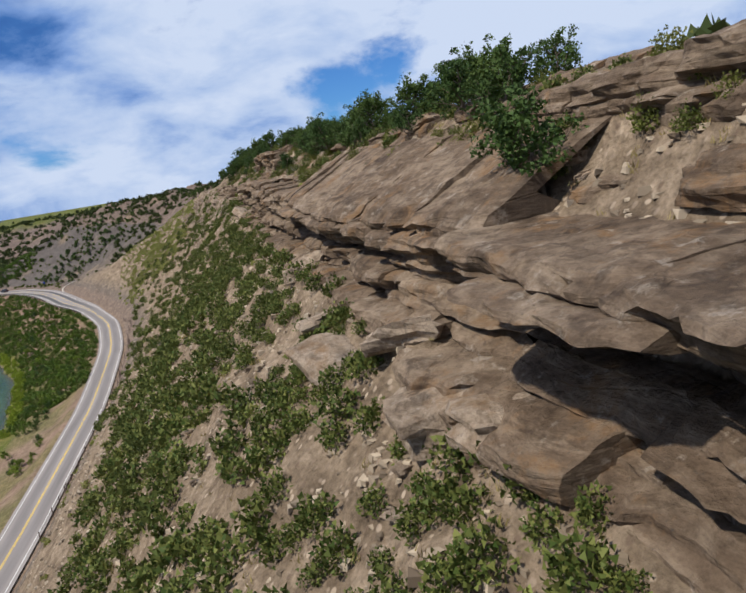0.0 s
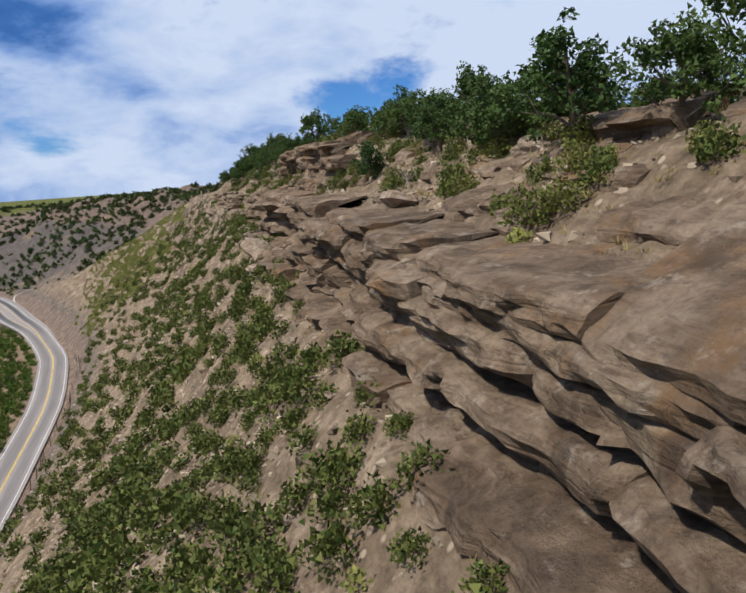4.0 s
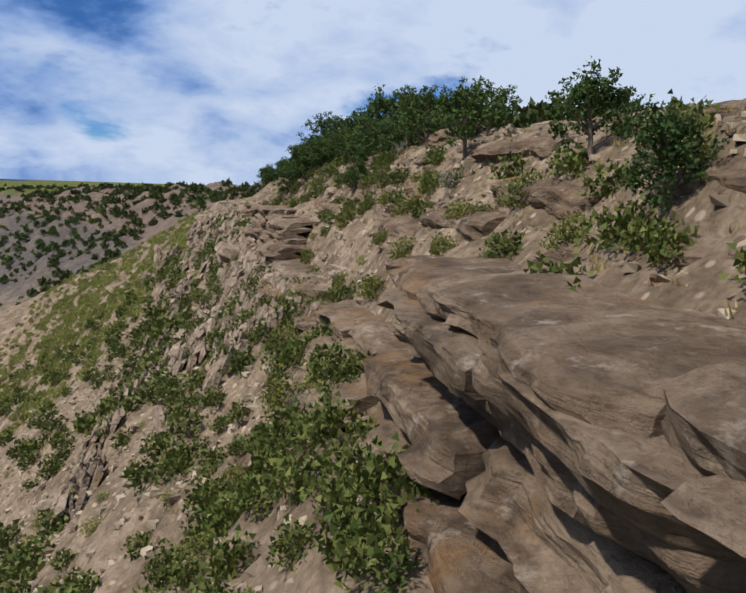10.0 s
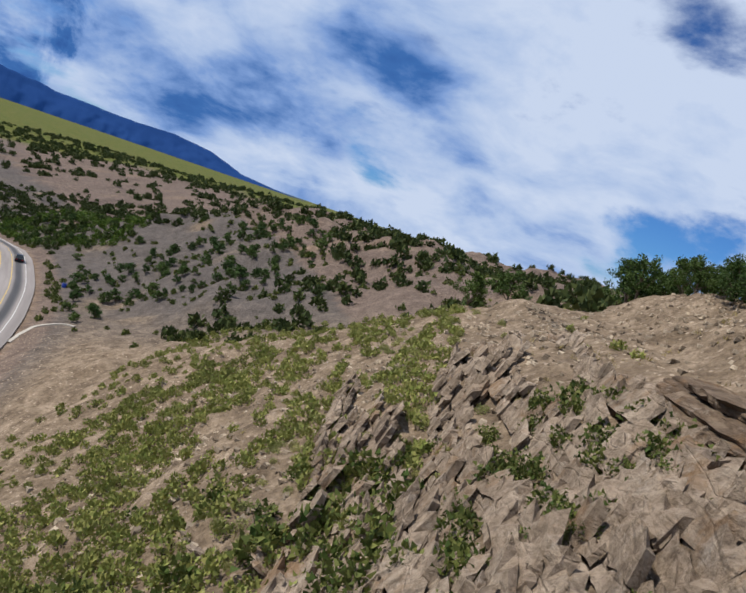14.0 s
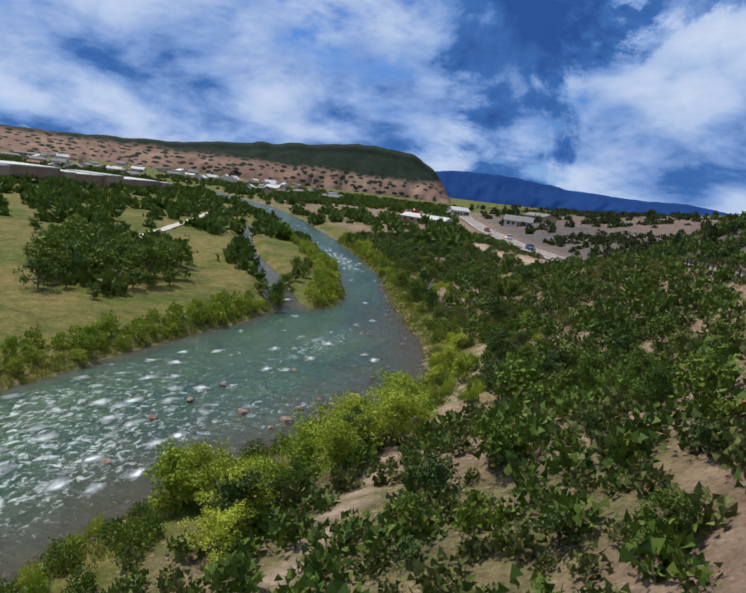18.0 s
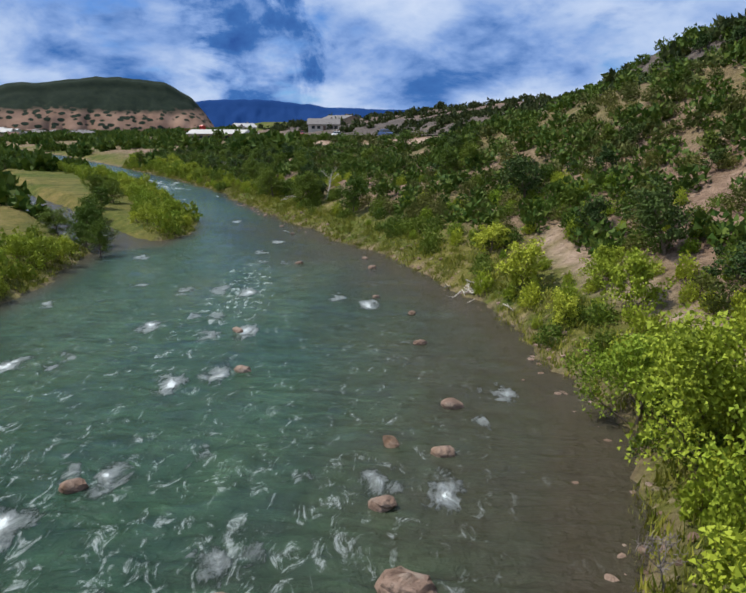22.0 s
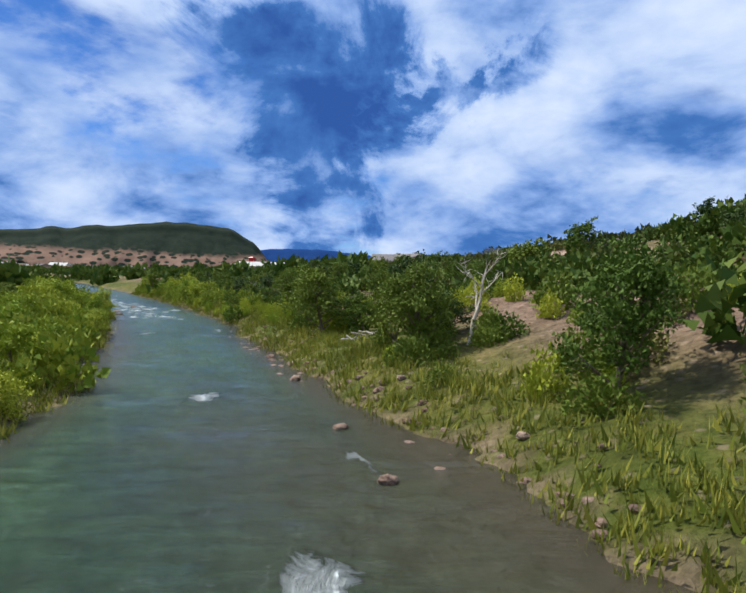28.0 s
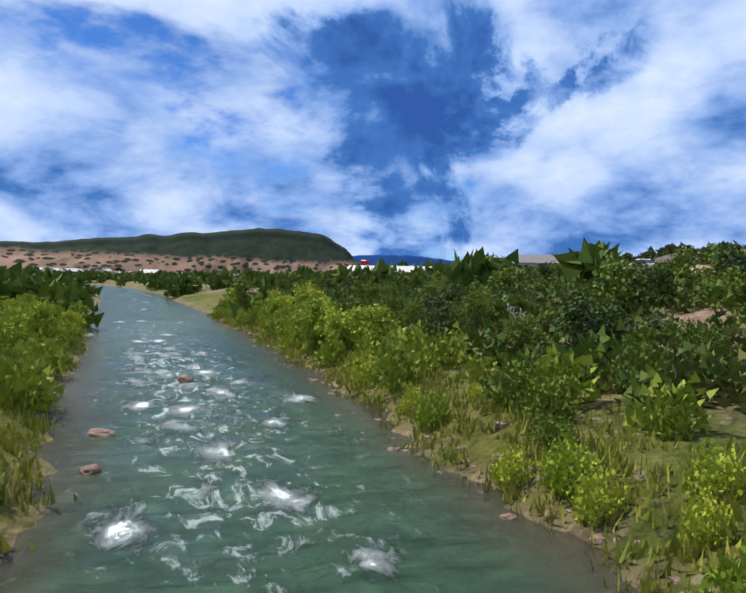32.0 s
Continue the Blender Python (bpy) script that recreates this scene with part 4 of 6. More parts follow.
def rock_mesh(name, seed, mat, cuts=2, rough=0.35, flat=0.6, boxy=0.5):
    r = np.random.default_rng(seed)
    bm = bmesh.new()
    bmesh.ops.create_cube(bm, size=2.0)
    bmesh.ops.subdivide_edges(bm, edges=bm.edges[:], cuts=cuts, use_grid_fill=True)
    shift = Vector(r.uniform(-50, 50, 3))
    for v in bm.verts:
        d = v.co.normalized()
        base = v.co.lerp(d * 1.25, 1 - boxy)
        k = 1 + rough * noise.noise(d * 1.3 + shift) + 0.4 * rough * noise.noise(d * 3.1 + shift)
        v.co = Vector((base.x * k, base.y * k, base.z * k * flat))
    me = bpy.data.meshes.new(name)
    bm.to_mesh(me)
    bm.free()
    me.materials.append(mat)
    return me


def joined(name, placed, mat, label, category):
    """Many copies of raw shapes joined into one object. placed: (verts, faces, matrix rows)."""
    vs, fs, o = [], [], 0
    for v, f, loc, rz, sc in placed:
        c, s = math.cos(rz), math.sin(rz)
        q = np.asarray(v) * sc
        vs.append(np.stack([q[:, 0] * c - q[:, 1] * s + loc[0], q[:, 0] * s + q[:, 1] * c + loc[1], q[:, 2] + loc[2]], 1))
        fs.append(np.asarray(f) + o)
        o += len(q)
    ob = big_mesh(name, np.concatenate(vs), np.concatenate(fs), mat, False)
    return tagged(ob, label, category, kind="stuff")


def scatter(n, x0, x1, y0, y1, weight, r):
    """Random places kept with the given likelihood, on the ground."""
    x, y = r.uniform(x0, x1, n), r.uniform(y0, y1, n)
    info = height(x, y, True)
    w = weight(x, y, *info)
    k = r.uniform(size=n) < w
    return np.stack([x[k], y[k], info[0][k]], 1)


def spaced(pts, gap):
    """Drops places nearer than gap to an earlier one."""
    out, cells_ = [], {}
    for p in pts:
        key = (int(p[0] // gap), int(p[1] // gap))
        ok = True
        for i in (-1, 0, 1):
            for j in (-1, 0, 1):
                for q in cells_.get((key[0] + i, key[1] + j), ()):
                    if (q[0] - p[0]) ** 2 + (q[1] - p[1]) ** 2 < gap * gap:
                        ok = False
        if ok:
            out.append(p)
            cells_.setdefault(key, []).append(p)
    return np.array(out).reshape(-1, 3)


def place(kinds, pts, r, lo, hi, group, sink=0.1, first=()):
    """Copies of the kinds at the places; the kinds themselves take the first places."""
    for k, p in enumerate(pts):
        src = kinds[k % len(kinds)]
        s = r.uniform(lo, hi)
        m = Matrix.Translation((p[0], p[1], p[2] - sink)) @ pose(0, 0, 0, 0, 0, r.uniform(0, 360)) @ Matrix.Diagonal((s, s, s * r.uniform(0.85, 1.15), 1))
        ob = copy_thing(src, m) if src.get("used") else src
        if ob is src:
            ob.matrix_basis = m
            src["used"] = 1
        else:
            if "used" in ob:
                del ob["used"]
        tagged(ob, group=group)


# ---- cliff of layered sandstone ----
cliff = empty("cliff", (224, -330, 62))
tagged(cliff, "layered tan sandstone cliff with overhanging ledges", "cliff", kind="structure")
cliff.matrix_basis = Matrix.Identity(4)


def lump(y, z, seed):
    """Relief of a weathered sandstone face: swells, thin beds and joints."""
    swell = 0.6 * fbm(y / 6.5, z / 2.4, seed, 4)
    row = np.floor(z / 1.15 + 0.9 * fbm(y / 11, z * 0 + 0.5, 611, 2))
    col = np.floor(y / 4.6 + 3.0 * lattice(row, row * 0 + 7, 612) + 0.5 * fbm(y / 2, z / 2, 613, 2))
    step = 0.95 * (lattice(row, col, 614) - 0.5) + 0.75 * (lattice(row, np.floor(y / 19), 615) - 0.5)
    return swell + step + 0.42 * fbm(y / 1.6, z / 0.5, 616, 3)


def hollow(y, u):
    """Depth of the alcoves under the top bed."""
    near_end = sstep(-432, -446, y)
    a = sstep(0.55 - 0.5 * near_end, 0.75 - 0.4 * near_end, vnoise(y / 17.0, y * 0 + 0.37, 617))
    a = a * sstep(-232, -250, y)
    return (3.0 + 1.2 * near_end) * a * sstep(0.10, 0.5, u) * sstep(0.84, 0.74, u)


def ledge_block(y0, y1, z0, z1, front, depth, seed, base=None, total=1.0, rise=0.03, carve=True):
    """One weathered bed between two joints: front face, top and underside in one grid."""
    ny, nz = max(5, int((y1 - y0) / 0.42)), max(3, int((z1 - z0) / 0.24))
    ys = np.linspace(y0, y1, ny + 1)
    fx = foot(ys)[0]
    nt_ = max(4, int(depth / 0.8))
    kind = np.r_[np.zeros(3), np.ones(nz + 1), np.full(nt_, 2.0)]
    back = np.r_[np.linspace(depth * 0.8, 0.35, 3), np.zeros(nz + 1), np.linspace(depth / nt_, depth, nt_)]
    lift = np.r_[np.zeros(3), np.linspace(0, 1, nz + 1), np.ones(nt_)]
    Y, K = np.meshgrid(ys, kind, indexing="ij")
    _, B = np.meshgrid(ys, back, indexing="ij")
    _, U = np.meshgrid(ys, lift, indexing="ij")
    Z = z0 + U * (z1 - z0)
    u = (Z - (base if base is not None else z0)) / total
    ends = np.minimum(np.arange(ny + 1), np.arange(ny + 1)[::-1])
    worn = 0.45 * np.exp(-ends / 1.2)[:, None]
    rounding = 0.30 * np.abs(U - 0.5) ** 4 * 16
    dx = lump(Y, Z, seed) + worn + rounding * (K == 1)
    if carve:
        dx = dx + hollow(Y, u)
    fade = np.where(K == 2, np.maximum(0, 1 - B / 3.0), 1.0)
    X = fx[:, None] + front + B + dx * fade
    Z = Z + 0.22 * fbm(Y / 2.5, X / 2.5, seed + 3, 3) * (K != 0) + rise * B * (K == 2) + 0.34 * np.abs(fbm(Y / 1.1, X / 0.9, seed + 5, 3)) * (K == 2)
    V = np.stack([X, Y, Z], -1)
    ends_ = [np.broadcast_to(V[k].mean(0), V[k].shape)[None] for k in (0, -1)]
    V = np.concatenate([ends_[0], V, ends_[1]])
    n, m = V.shape[:2]
    ob = big_mesh("ledge", V.reshape(-1, 3), grid_faces(m, n), M_ROCK, False)
    ob.parent = cliff
    return ob


lr = np.random.default_rng(5)
BEDS = ((-0.25, 0.13, -0.9), (0.13, 0.26, 0.5), (0.26, 0.44, -0.3), (0.44, 0.54, 0.6), (0.54, 0.72, -0.4), (0.72, 0.86, -1.5), (0.86, 1.0, -1.0))
for b, (u0, u1, out) in enumerate(BEDS):
    y = -492.0
    while y < -128:
        ln = lr.uniform(5, 16)
        yc = y + ln / 2
        _, fz, ch = foot(np.array([yc]))
        fz, ch = float(fz[0]), float(ch[0])
        if ch > 1.6 and lr.uniform() > 0.05 and not (-244 < yc < -197 and b > 1):
            lean = float(sstep(-250, -225, yc))
            base_out = float(np.interp(yc, [-500, -450, -438, -400, -340, -300, -275, -250, -225], [0.6, 0.6, -3.0, -2.0, -2.6, -2.5, -1.3, -1.4, -3.0]))
            front = -3.6 * float(sstep(-436, -448, yc)) + base_out + (0.6 - base_out) * max(u0, 0) ** 0.8 + out * (1 - 0.4 * lean) + lr.normal(0, 0.4)
            slope = b == 6 and -436 < yc < -372
            ledge_block(y, min(y + ln + 0.25, -126), fz + u0 * ch, fz + u1 * ch + 0.15, front, 9.5 if slope else 4.2 - front if b >= 5 else 5.0, 1000 + b * 40 + int(yc) % 37, fz, ch, 0.5 if slope else 0.03)
        y += ln
# a second tier of beds at the top of the cliff
for b, (u0, u1, out) in enumerate(((-0.15, 0.3, 0.4), (0.3, 0.5, 1.0), (0.5, 0.78, -0.3), (0.78, 1.02, -0.9))):
    y = -488.0 + 2 * b
    while y < -262:
        ln = lr.uniform(5, 14)
        yc = y + ln / 2
        if yc < -418 or -316 < yc < -262:
            _, fz, ch = foot(np.array([yc]))
            lip, tz = float(fz[0] + ch[0]), float(np.interp(yc, TOP_Y, TOP_Z))
            front = (7.6 if yc < -418 else 3.9) + 2.2 * max(u0, 0) + out + lr.normal(0, 0.35)
            ledge_block(y, y + ln + 0.2, lip + u0 * (tz - lip), lip + u1 * (tz - lip), front, 4.5, 3000 + b * 40 + int(yc) % 37, rise=0.02, carve=False)
        y += ln
# broken beds stepping up to the top of the hill
for b in range(6):
    y = -486.0 + 5 * b
    while y < -130:
        ln = lr.uniform(4, 13)
        if lr.uniform() > (0.15, 0.3, 0.3, 0.2, 0.3, 0.6)[b]:
            at = (4.6, 5.9, 7.3, 8.8, 10.4, 13.5)[b] + lr.uniform(-0.7, 0.7)
            fx0 = foot(np.array([y + ln / 2]))[0][0]
            zg = min(ground_at(fx0 + at, y + q * ln) for q in (0, 0.5, 1))
            ledge_block(y, y + ln, zg - 1.2, zg + lr.uniform(0.3, 1.25), at, 3.0, 5000 + b * 40 + int(y) % 37, rise=0.25, carve=False)
        y += ln + lr.uniform(0, 5)

# ---- tilted slabs on the nose of the ridge ----
strata = empty("rock_strata", (0, 0, 0))
tagged(strata, "steep thin beds of broken tan sandstone on the ridge nose", "rock outcrop", kind="structure")


def slab_mesh(seed):
    r = np.random.default_rng(seed)
    ln, th, ht = 1.0, r.uniform(0.11, 0.2), r.uniform(0.3, 0.5)
    bm = bmesh.new()
    bmesh.ops.create_cube(bm, size=1.0)
    bmesh.ops.subdivide_edges(bm, edges=[e for e in bm.edges if abs(e.verts[0].co.y - e.verts[1].co.y) > 0.5], cuts=4)
    for v in bm.verts:
        c = v.co
        j = noise.noise(Vector((c.y * 3 + seed * 1.7, c.x, c.z)))
        v.co = Vector((c.x * th + 0.05 * j, c.y * ln * (1 + 0.08 * r.normal()), c.z * ht * (1 + 0.5 * j) + (0.12 * r.normal() if c.z > 0 else -0.1)))
    me = bpy.data.meshes.new("slab")
    bm.to_mesh(me)
    bm.free()
    me.materials.append(M_SLAB)
    return me


SLABS = [slab_mesh(s) for s in range(8)]
rock_r = np.random.default_rng(17)
RIB_OFF = [-19 + 0.72 * k for k in range(24)]
rib = []
for k, off in enumerate(RIB_OFF):
    y = -226.0 + rock_r.uniform(0, 4)
    while y < -112:
        ln = rock_r.uniform(1.0, 2.6)
        if vnoise(np.array([k * 0.37]), np.array([y / 9.0]), 92)[0] > 0.34:
            x = float(np.interp(y, FOOT_Y, FOOT_X)) + off + 1.5 * float(fbm(np.array([y / 20]), np.array([k / 9]), 93, 2)[0])
            rib.append((x, y, ground_at(x, y)))
        y += ln
rib = np.array(rib)
order = np.argsort(np.hypot(rib[:, 0] - 214, rib[:, 1] + 176))
extra_slabs = []
for k, i in enumerate(order):
    p = rib[i]
    s = rock_r.uniform(1.3, 3.6)
    m = Matrix.Translation((p[0], p[1], p[2] + 0.2 * s)) @ pose(0, 0, 0, rock_r.normal(-4, 5), rock_r.normal(22, 7), rock_r.normal(4, 5)) @ Matrix.Diagonal((s * 0.8, s * rock_r.uniform(0.8, 1.5), s * 0.8, 1))
    if k < 300:
        ob = new("slab", SLABS[k % 8])
        ob.parent = strata
        ob.matrix_basis = m
    else:
        me = SLABS[k % 8]
        extra_slabs.append((np.array([m @ v.co for v in me.vertices]), [tuple(f.vertices) for f in me.polygons]))


def merge_any(name, items, mat, label, category, parent=None):
    vs, fs, o = [], [], 0
    for v, f in items:
        vs.extend(tuple(q) for q in v)
        fs.extend(tuple(i + o for i in q) for q in f)
        o += len(v)
    ob = new(name, raw_mesh(name, vs, fs, mat))
    if parent:
        ob.parent = parent
    return tagged(ob, label, category, kind="stuff")


if extra_slabs:
    merge_any("slab_rubble", extra_slabs, M_SLAB, "loose thin sandstone slabs", "", strata)

# ---- boulders and rubble ----
ROCKS = [rock_mesh("boulder", 30 + s, M_SLAB, 3, 0.5, 0.55, 0.5) for s in range(6)]
STONES = [rock_mesh("stone", 60 + s, M_SLAB, 0, 1.1, 0.6, 0.6) for s in range(5)]
big_r = np.random.default_rng(23)
BIG_AT = ((219.5, -438), (220.5, -431), (217.5, -426), (221, -442), (218.5, -418), (219.5, -405), (220, -318), (221, -309), (222, -313), (221.5, -296), (222.5, -288), (219, -181), (222, -176), (225, -170), (222, -168), (226.5, -176))
bl = scatter(900, 186, 245, -480, -110, lambda x, y, z, dr, s, db, dl, ds, up, wb, cx: 0.16 + 0.5 * sstep(-8, -2, cx) * sstep(2, -1, cx) + 0.25 * (cx > 6), big_r)
bl = spaced(np.concatenate([np.array([(x, y, ground_at(x, y)) for x, y in BIG_AT]), bl]), 1.6)[:295]
for k, p in enumerate(bl):
    ob = new("boulder", ROCKS[k % 6])
    s = big_r.uniform(1.3, 2.3) if k < len(BIG_AT) else big_r.uniform(0.25, 0.85) * (1.3 if p[0] > 222 else 0.8)
    ob.matrix_basis = Matrix.Translation((p[0], p[1], p[2] + 0.12 * s)) @ pose(0, 0, 0, big_r.normal(0, 12), big_r.normal(12, 12), big_r.uniform(0, 360)) @ Matrix.Diagonal((s * big_r.uniform(0.8, 1.5), s, s * big_r.uniform(0.6, 1.0), 1))
    tagged(ob, "tan sandstone boulder lying on the hillside", "boulder", "hillside boulders")
rub = scatter(60000, 172, 250, -484, -90, lambda x, y, z, dr, s, db, dl, ds, up, wb, cx: (up > 2) * (0.28 + 0.6 * (vnoise(x / 5, y / 9, 93) > 0.55)) * sstep(-60, -12, cx) * (cx < 14), big_r)[:15000]
shapes = [(np.array([v.co for v in me.vertices]), np.array([tuple(f.vertices) for f in me.polygons])) for me in STONES]
joined("rubble", [(*shapes[k % 5], p, big_r.uniform(0, 6.3), big_r.uniform(0.06, 0.28)) for k, p in enumerate(rub)], M_RUB, "small broken sandstone rubble on the slope", "rubble")

# ---- stones in and beside the river ----
RSTONES = [rock_mesh("river_stone", 80 + s, M_STONE, 3, 0.3, 0.6, 0.12) for s in range(5)]
riv_r = np.random.default_rng(29)
STONES_AT = ((45.5, -56.1, 1.2), (50.7, -43.3, 1.7), (47, -46.7, 1.4), (48.2, -35.6, 1.0), (46.6, -31.2, 1.1), (41.5, -50.5, 1.0), (54, -63, 1.2), (64, -61, 1.0), (61, -59, 0.7), (62.5, -60.3, 0.8), (27, -7, 0.9), (18, 4, 1.1), (24, -3.5, 0.7),
             (48, -40, 1.0), (46, -36, 0.9), (52, -46, 0.8), (35, -33, 0.9), (38, -45, 1.0), (30, -28, 0.8), (37.5, -18.5, 0.7), (20, -9, 0.8), (41, -24, 0.9), (33, -16, 0.7),
             (-62, 40, 1.0), (-72, 49, 0.9), (-58, 38, 0.7), (8, 5, 0.7), (3, 9, 0.6), (-6, 16, 0.8), (-14, 22, 0.7))
for k, (x, y, s) in enumerate(STONES_AT):
    ob = new("river_stone", RSTONES[k % 5])
    ob.matrix_basis = Matrix.Translation((x, y, 0.02)) @ pose(0, 0, 0, riv_r.normal(0, 8), riv_r.normal(0, 8), riv_r.uniform(0, 360)) @ Matrix.Diagonal((s * 0.42, s * 0.32, s * 0.36, 1))
    tagged(ob, "rounded pinkish stone standing out of the river", "rock", "river stones")
PEB = [rock_mesh("pebble", 90 + k, M_STONE, 1, 0.3, 0.6, 0.2) for k in range(5)]
pebbles = [(np.array([v.co for v in me.vertices]), np.array([tuple(f.vertices) for f in me.polygons])) for me in PEB]
bank_pts, _ = resample(BANK_R, 0.22)
bk = []
for p in bank_pts:
    if -130 < p[0] < 85 and vnoise(p[0] / 9, p[1] / 9, 94) > 0.36:
        q = p + riv_r.normal(0, 0.75, 2)
        bk.append((q[0], q[1]))
bk = np.array(bk)
bk = np.column_stack([bk, np.maximum(height(bk[:, 0], bk[:, 1]), -0.12)])
joined("bank_gravel", [(*pebbles[k % 5], p, riv_r.uniform(0, 6.3), riv_r.uniform(0.05, 0.22)) for k, p in enumerate(bk)], M_STONE, "pale stones along the water's edge", "gravel")

# ---- trees and shrubs ----
def tree_kind(name, n, seed, label, mat, tall, wide, limbs_, clump, per, leaf, trunk_r, first, extra, wander=0.1):
    return [make_tree(name, tall, wide, limbs_, seed + s, mat, clump, per, leaf, trunk_r, label, "tree", first, wander, 0.0, extra) for s in range(n)]


JUN = tree_kind("juniper_tree", 4, 100, "dark green juniper tree with a twisted trunk on rocky ground", M_JUN, 4.4, 2.2, 12, 0.58, 36, 0.22, 0.20, 0.12, 30, 0.13)
JUNF = tree_kind("juniper_tree", 3, 120, "small dark juniper tree on the shale hill", M_JUN, 3.6, 1.9, 7, 0.70, 12, 0.50, 0.2, 0.06, 16)
PIN = tree_kind("pinyon_tree", 3, 130, "bushy dark green pinyon pine above the river", M_JUN, 4.6, 2.3, 8, 0.85, 18, 0.40, 0.2, 0.05, 30)
BROAD = tree_kind("cottonwood_tree", 4, 140, "full green broadleaf tree by the river", M_BROAD, 6.2, 2.9, 14, 0.80, 56, 0.22, 0.20, 0.08, 50)
BROADM = tree_kind("cottonwood_tree", 3, 150, "full green broadleaf tree on the valley floor", M_BROAD, 6.4, 3.1, 8, 1.1, 16, 0.52, 0.22, 0.06, 30)
WILL = tree_kind("willow_tree", 3, 160, "bushy light green willow on the river bank", M_BANK, 4.0, 2.3, 9, 0.80, 34, 0.27, 0.12, 0.02, 36, 0.08)
WILN = tree_kind("willow_tree", 3, 170, "bushy yellow-green willow hanging over the water", M_BANK, 4.0, 2.3, 10, 0.80, 95, 0.15, 0.12, 0.02, 36, 0.08)
OAKV = [shrub_mesh(2.1, 1.5, 200 + s, 760, 0.13) for s in range(4)]
OAKN = [shrub_mesh(2.1, 1.5, 205 + s, 360, 0.20) for s in range(4)]
OAKM = [shrub_mesh(2.2, 1.6, 210 + s, 130, 0.34) for s in range(4)]
SAGV = [shrub_mesh(1.1, 0.7, 220 + s, 420, 0.085, 0.7) for s in range(3)]
SAGM = [shrub_mesh(1.1, 0.7, 230 + s, 90, 0.18, 0.7) for s in range(3)]
WILV = [shrub_mesh(1.9, 1.8, 240 + s, 700, 0.15, 0.8) for s in range(3)]
WILM = [shrub_mesh(2.0, 1.8, 250 + s, 230, 0.25, 0.8) for s in range(3)]
FARV = [shrub_mesh(1.9, 1.5, 260 + s, 62, 0.52) for s in range(4)]


def shrub_things(name, shapes_, mat, label, group, pts, r, lo, hi):
    """Each shrub: leaves and the few bare stems that carry them."""
    pairs = [(raw_mesh("foliage", v[:-21], f[:-7], mat), raw_mesh("stem", v[-21:], f[-7:] - (len(v) - 21), M_BARK)) for v, f in shapes_]
    for k, p in enumerate(pts):
        s = r.uniform(lo, hi)
        root = new(name)
        root.empty_display_size = 0.3
        root.matrix_basis = Matrix.Translation((p[0], p[1], p[2] - 0.12 * s)) @ pose(0, 0, 0, 0, 0, r.uniform(0, 360)) @ Matrix.Diagonal((s, s, s * r.uniform(0.8, 1.2), 1))
        for nm, me in zip(("foliage", "stem"), pairs[k % len(pairs)]):
            new(nm, me).parent = root
        tagged(root, label, "shrub", group)


def shrub_stuff(name, shapes_, mat, label, category, pts, r, lo, hi, sink=0.1):
    if len(pts):
        joined(name, [(*shapes_[k % len(shapes_)], (p[0], p[1], p[2] - sink), r.uniform(0, 6.3), r.uniform(lo, hi)) for k, p in enumerate(pts)], mat, label, category)


def on_ground(pairs):
    return [(x, y, ground_at(x, y)) for x, y in pairs]


def by_distance(pts, x, y):
    return pts[np.argsort(np.hypot(pts[:, 0] - x, pts[:, 1] - y))]


veg = np.random.default_rng(41)
# cliff top: junipers in clumps, closed woods on the hill past the cliff's end
top_pts = scatter(2600, 222, 275, -486, -40, lambda x, y, z, dr, s, db, dl, ds, up, wb, cx: sstep(8, 12, cx) * (0.03 + 0.4 * (vnoise(x / 9, y / 13, 95) > 0.60) + 0.9 * sstep(-215, -190, y)) * sstep(48, 30, cx), veg)
HIGH_AT = [(233.5, -160), (236, -164), (231.5, -152), (238.5, -167), (236, -156), (234, -147), (230, -143), (241, -172), (243, -178)]
TOP_AT = [(233, -381), (232, -404), (236, -408), (235, -398), (234, -418), (238, -421), (231, -292), (233, -288), (236, -300), (236, -258), (242, -189), (233, -161), (230, -329.9), (229, -433), (238, -300), (240, -345), (236, -340), (243, -338), (214, -84), (209, -80), (232, -270),
          (233, -250), (238, -205), (236, -178), (236, -240), (231, -150), (229, -138), (232, -196), (236, -222), (233, -312), (238, -314), (241, -308)]
top_all = spaced(np.array(on_ground(TOP_AT) + [tuple(p) for p in top_pts]), 2.5)
keep = np.r_[np.arange(len(TOP_AT) - 3), len(TOP_AT) - 3 + np.argsort(top_all[len(TOP_AT) - 3:, 0] - foot(top_all[len(TOP_AT) - 3:, 1])[0])]
top_all = top_all[keep]
place(JUN, np.array(on_ground(HIGH_AT)), veg, 1.15, 1.5, "tall junipers on the cliff top", 0.15)
place(JUN, top_all[:165], veg, 0.5, 0.9, "junipers on the cliff top", 0.15)
shrub_stuff("hilltop_scrub", FARV, M_JUN_I, "dark juniper scrub on top of the hill", "shrubs", top_all[165:500], veg, 1.3, 2.3, 0.3)
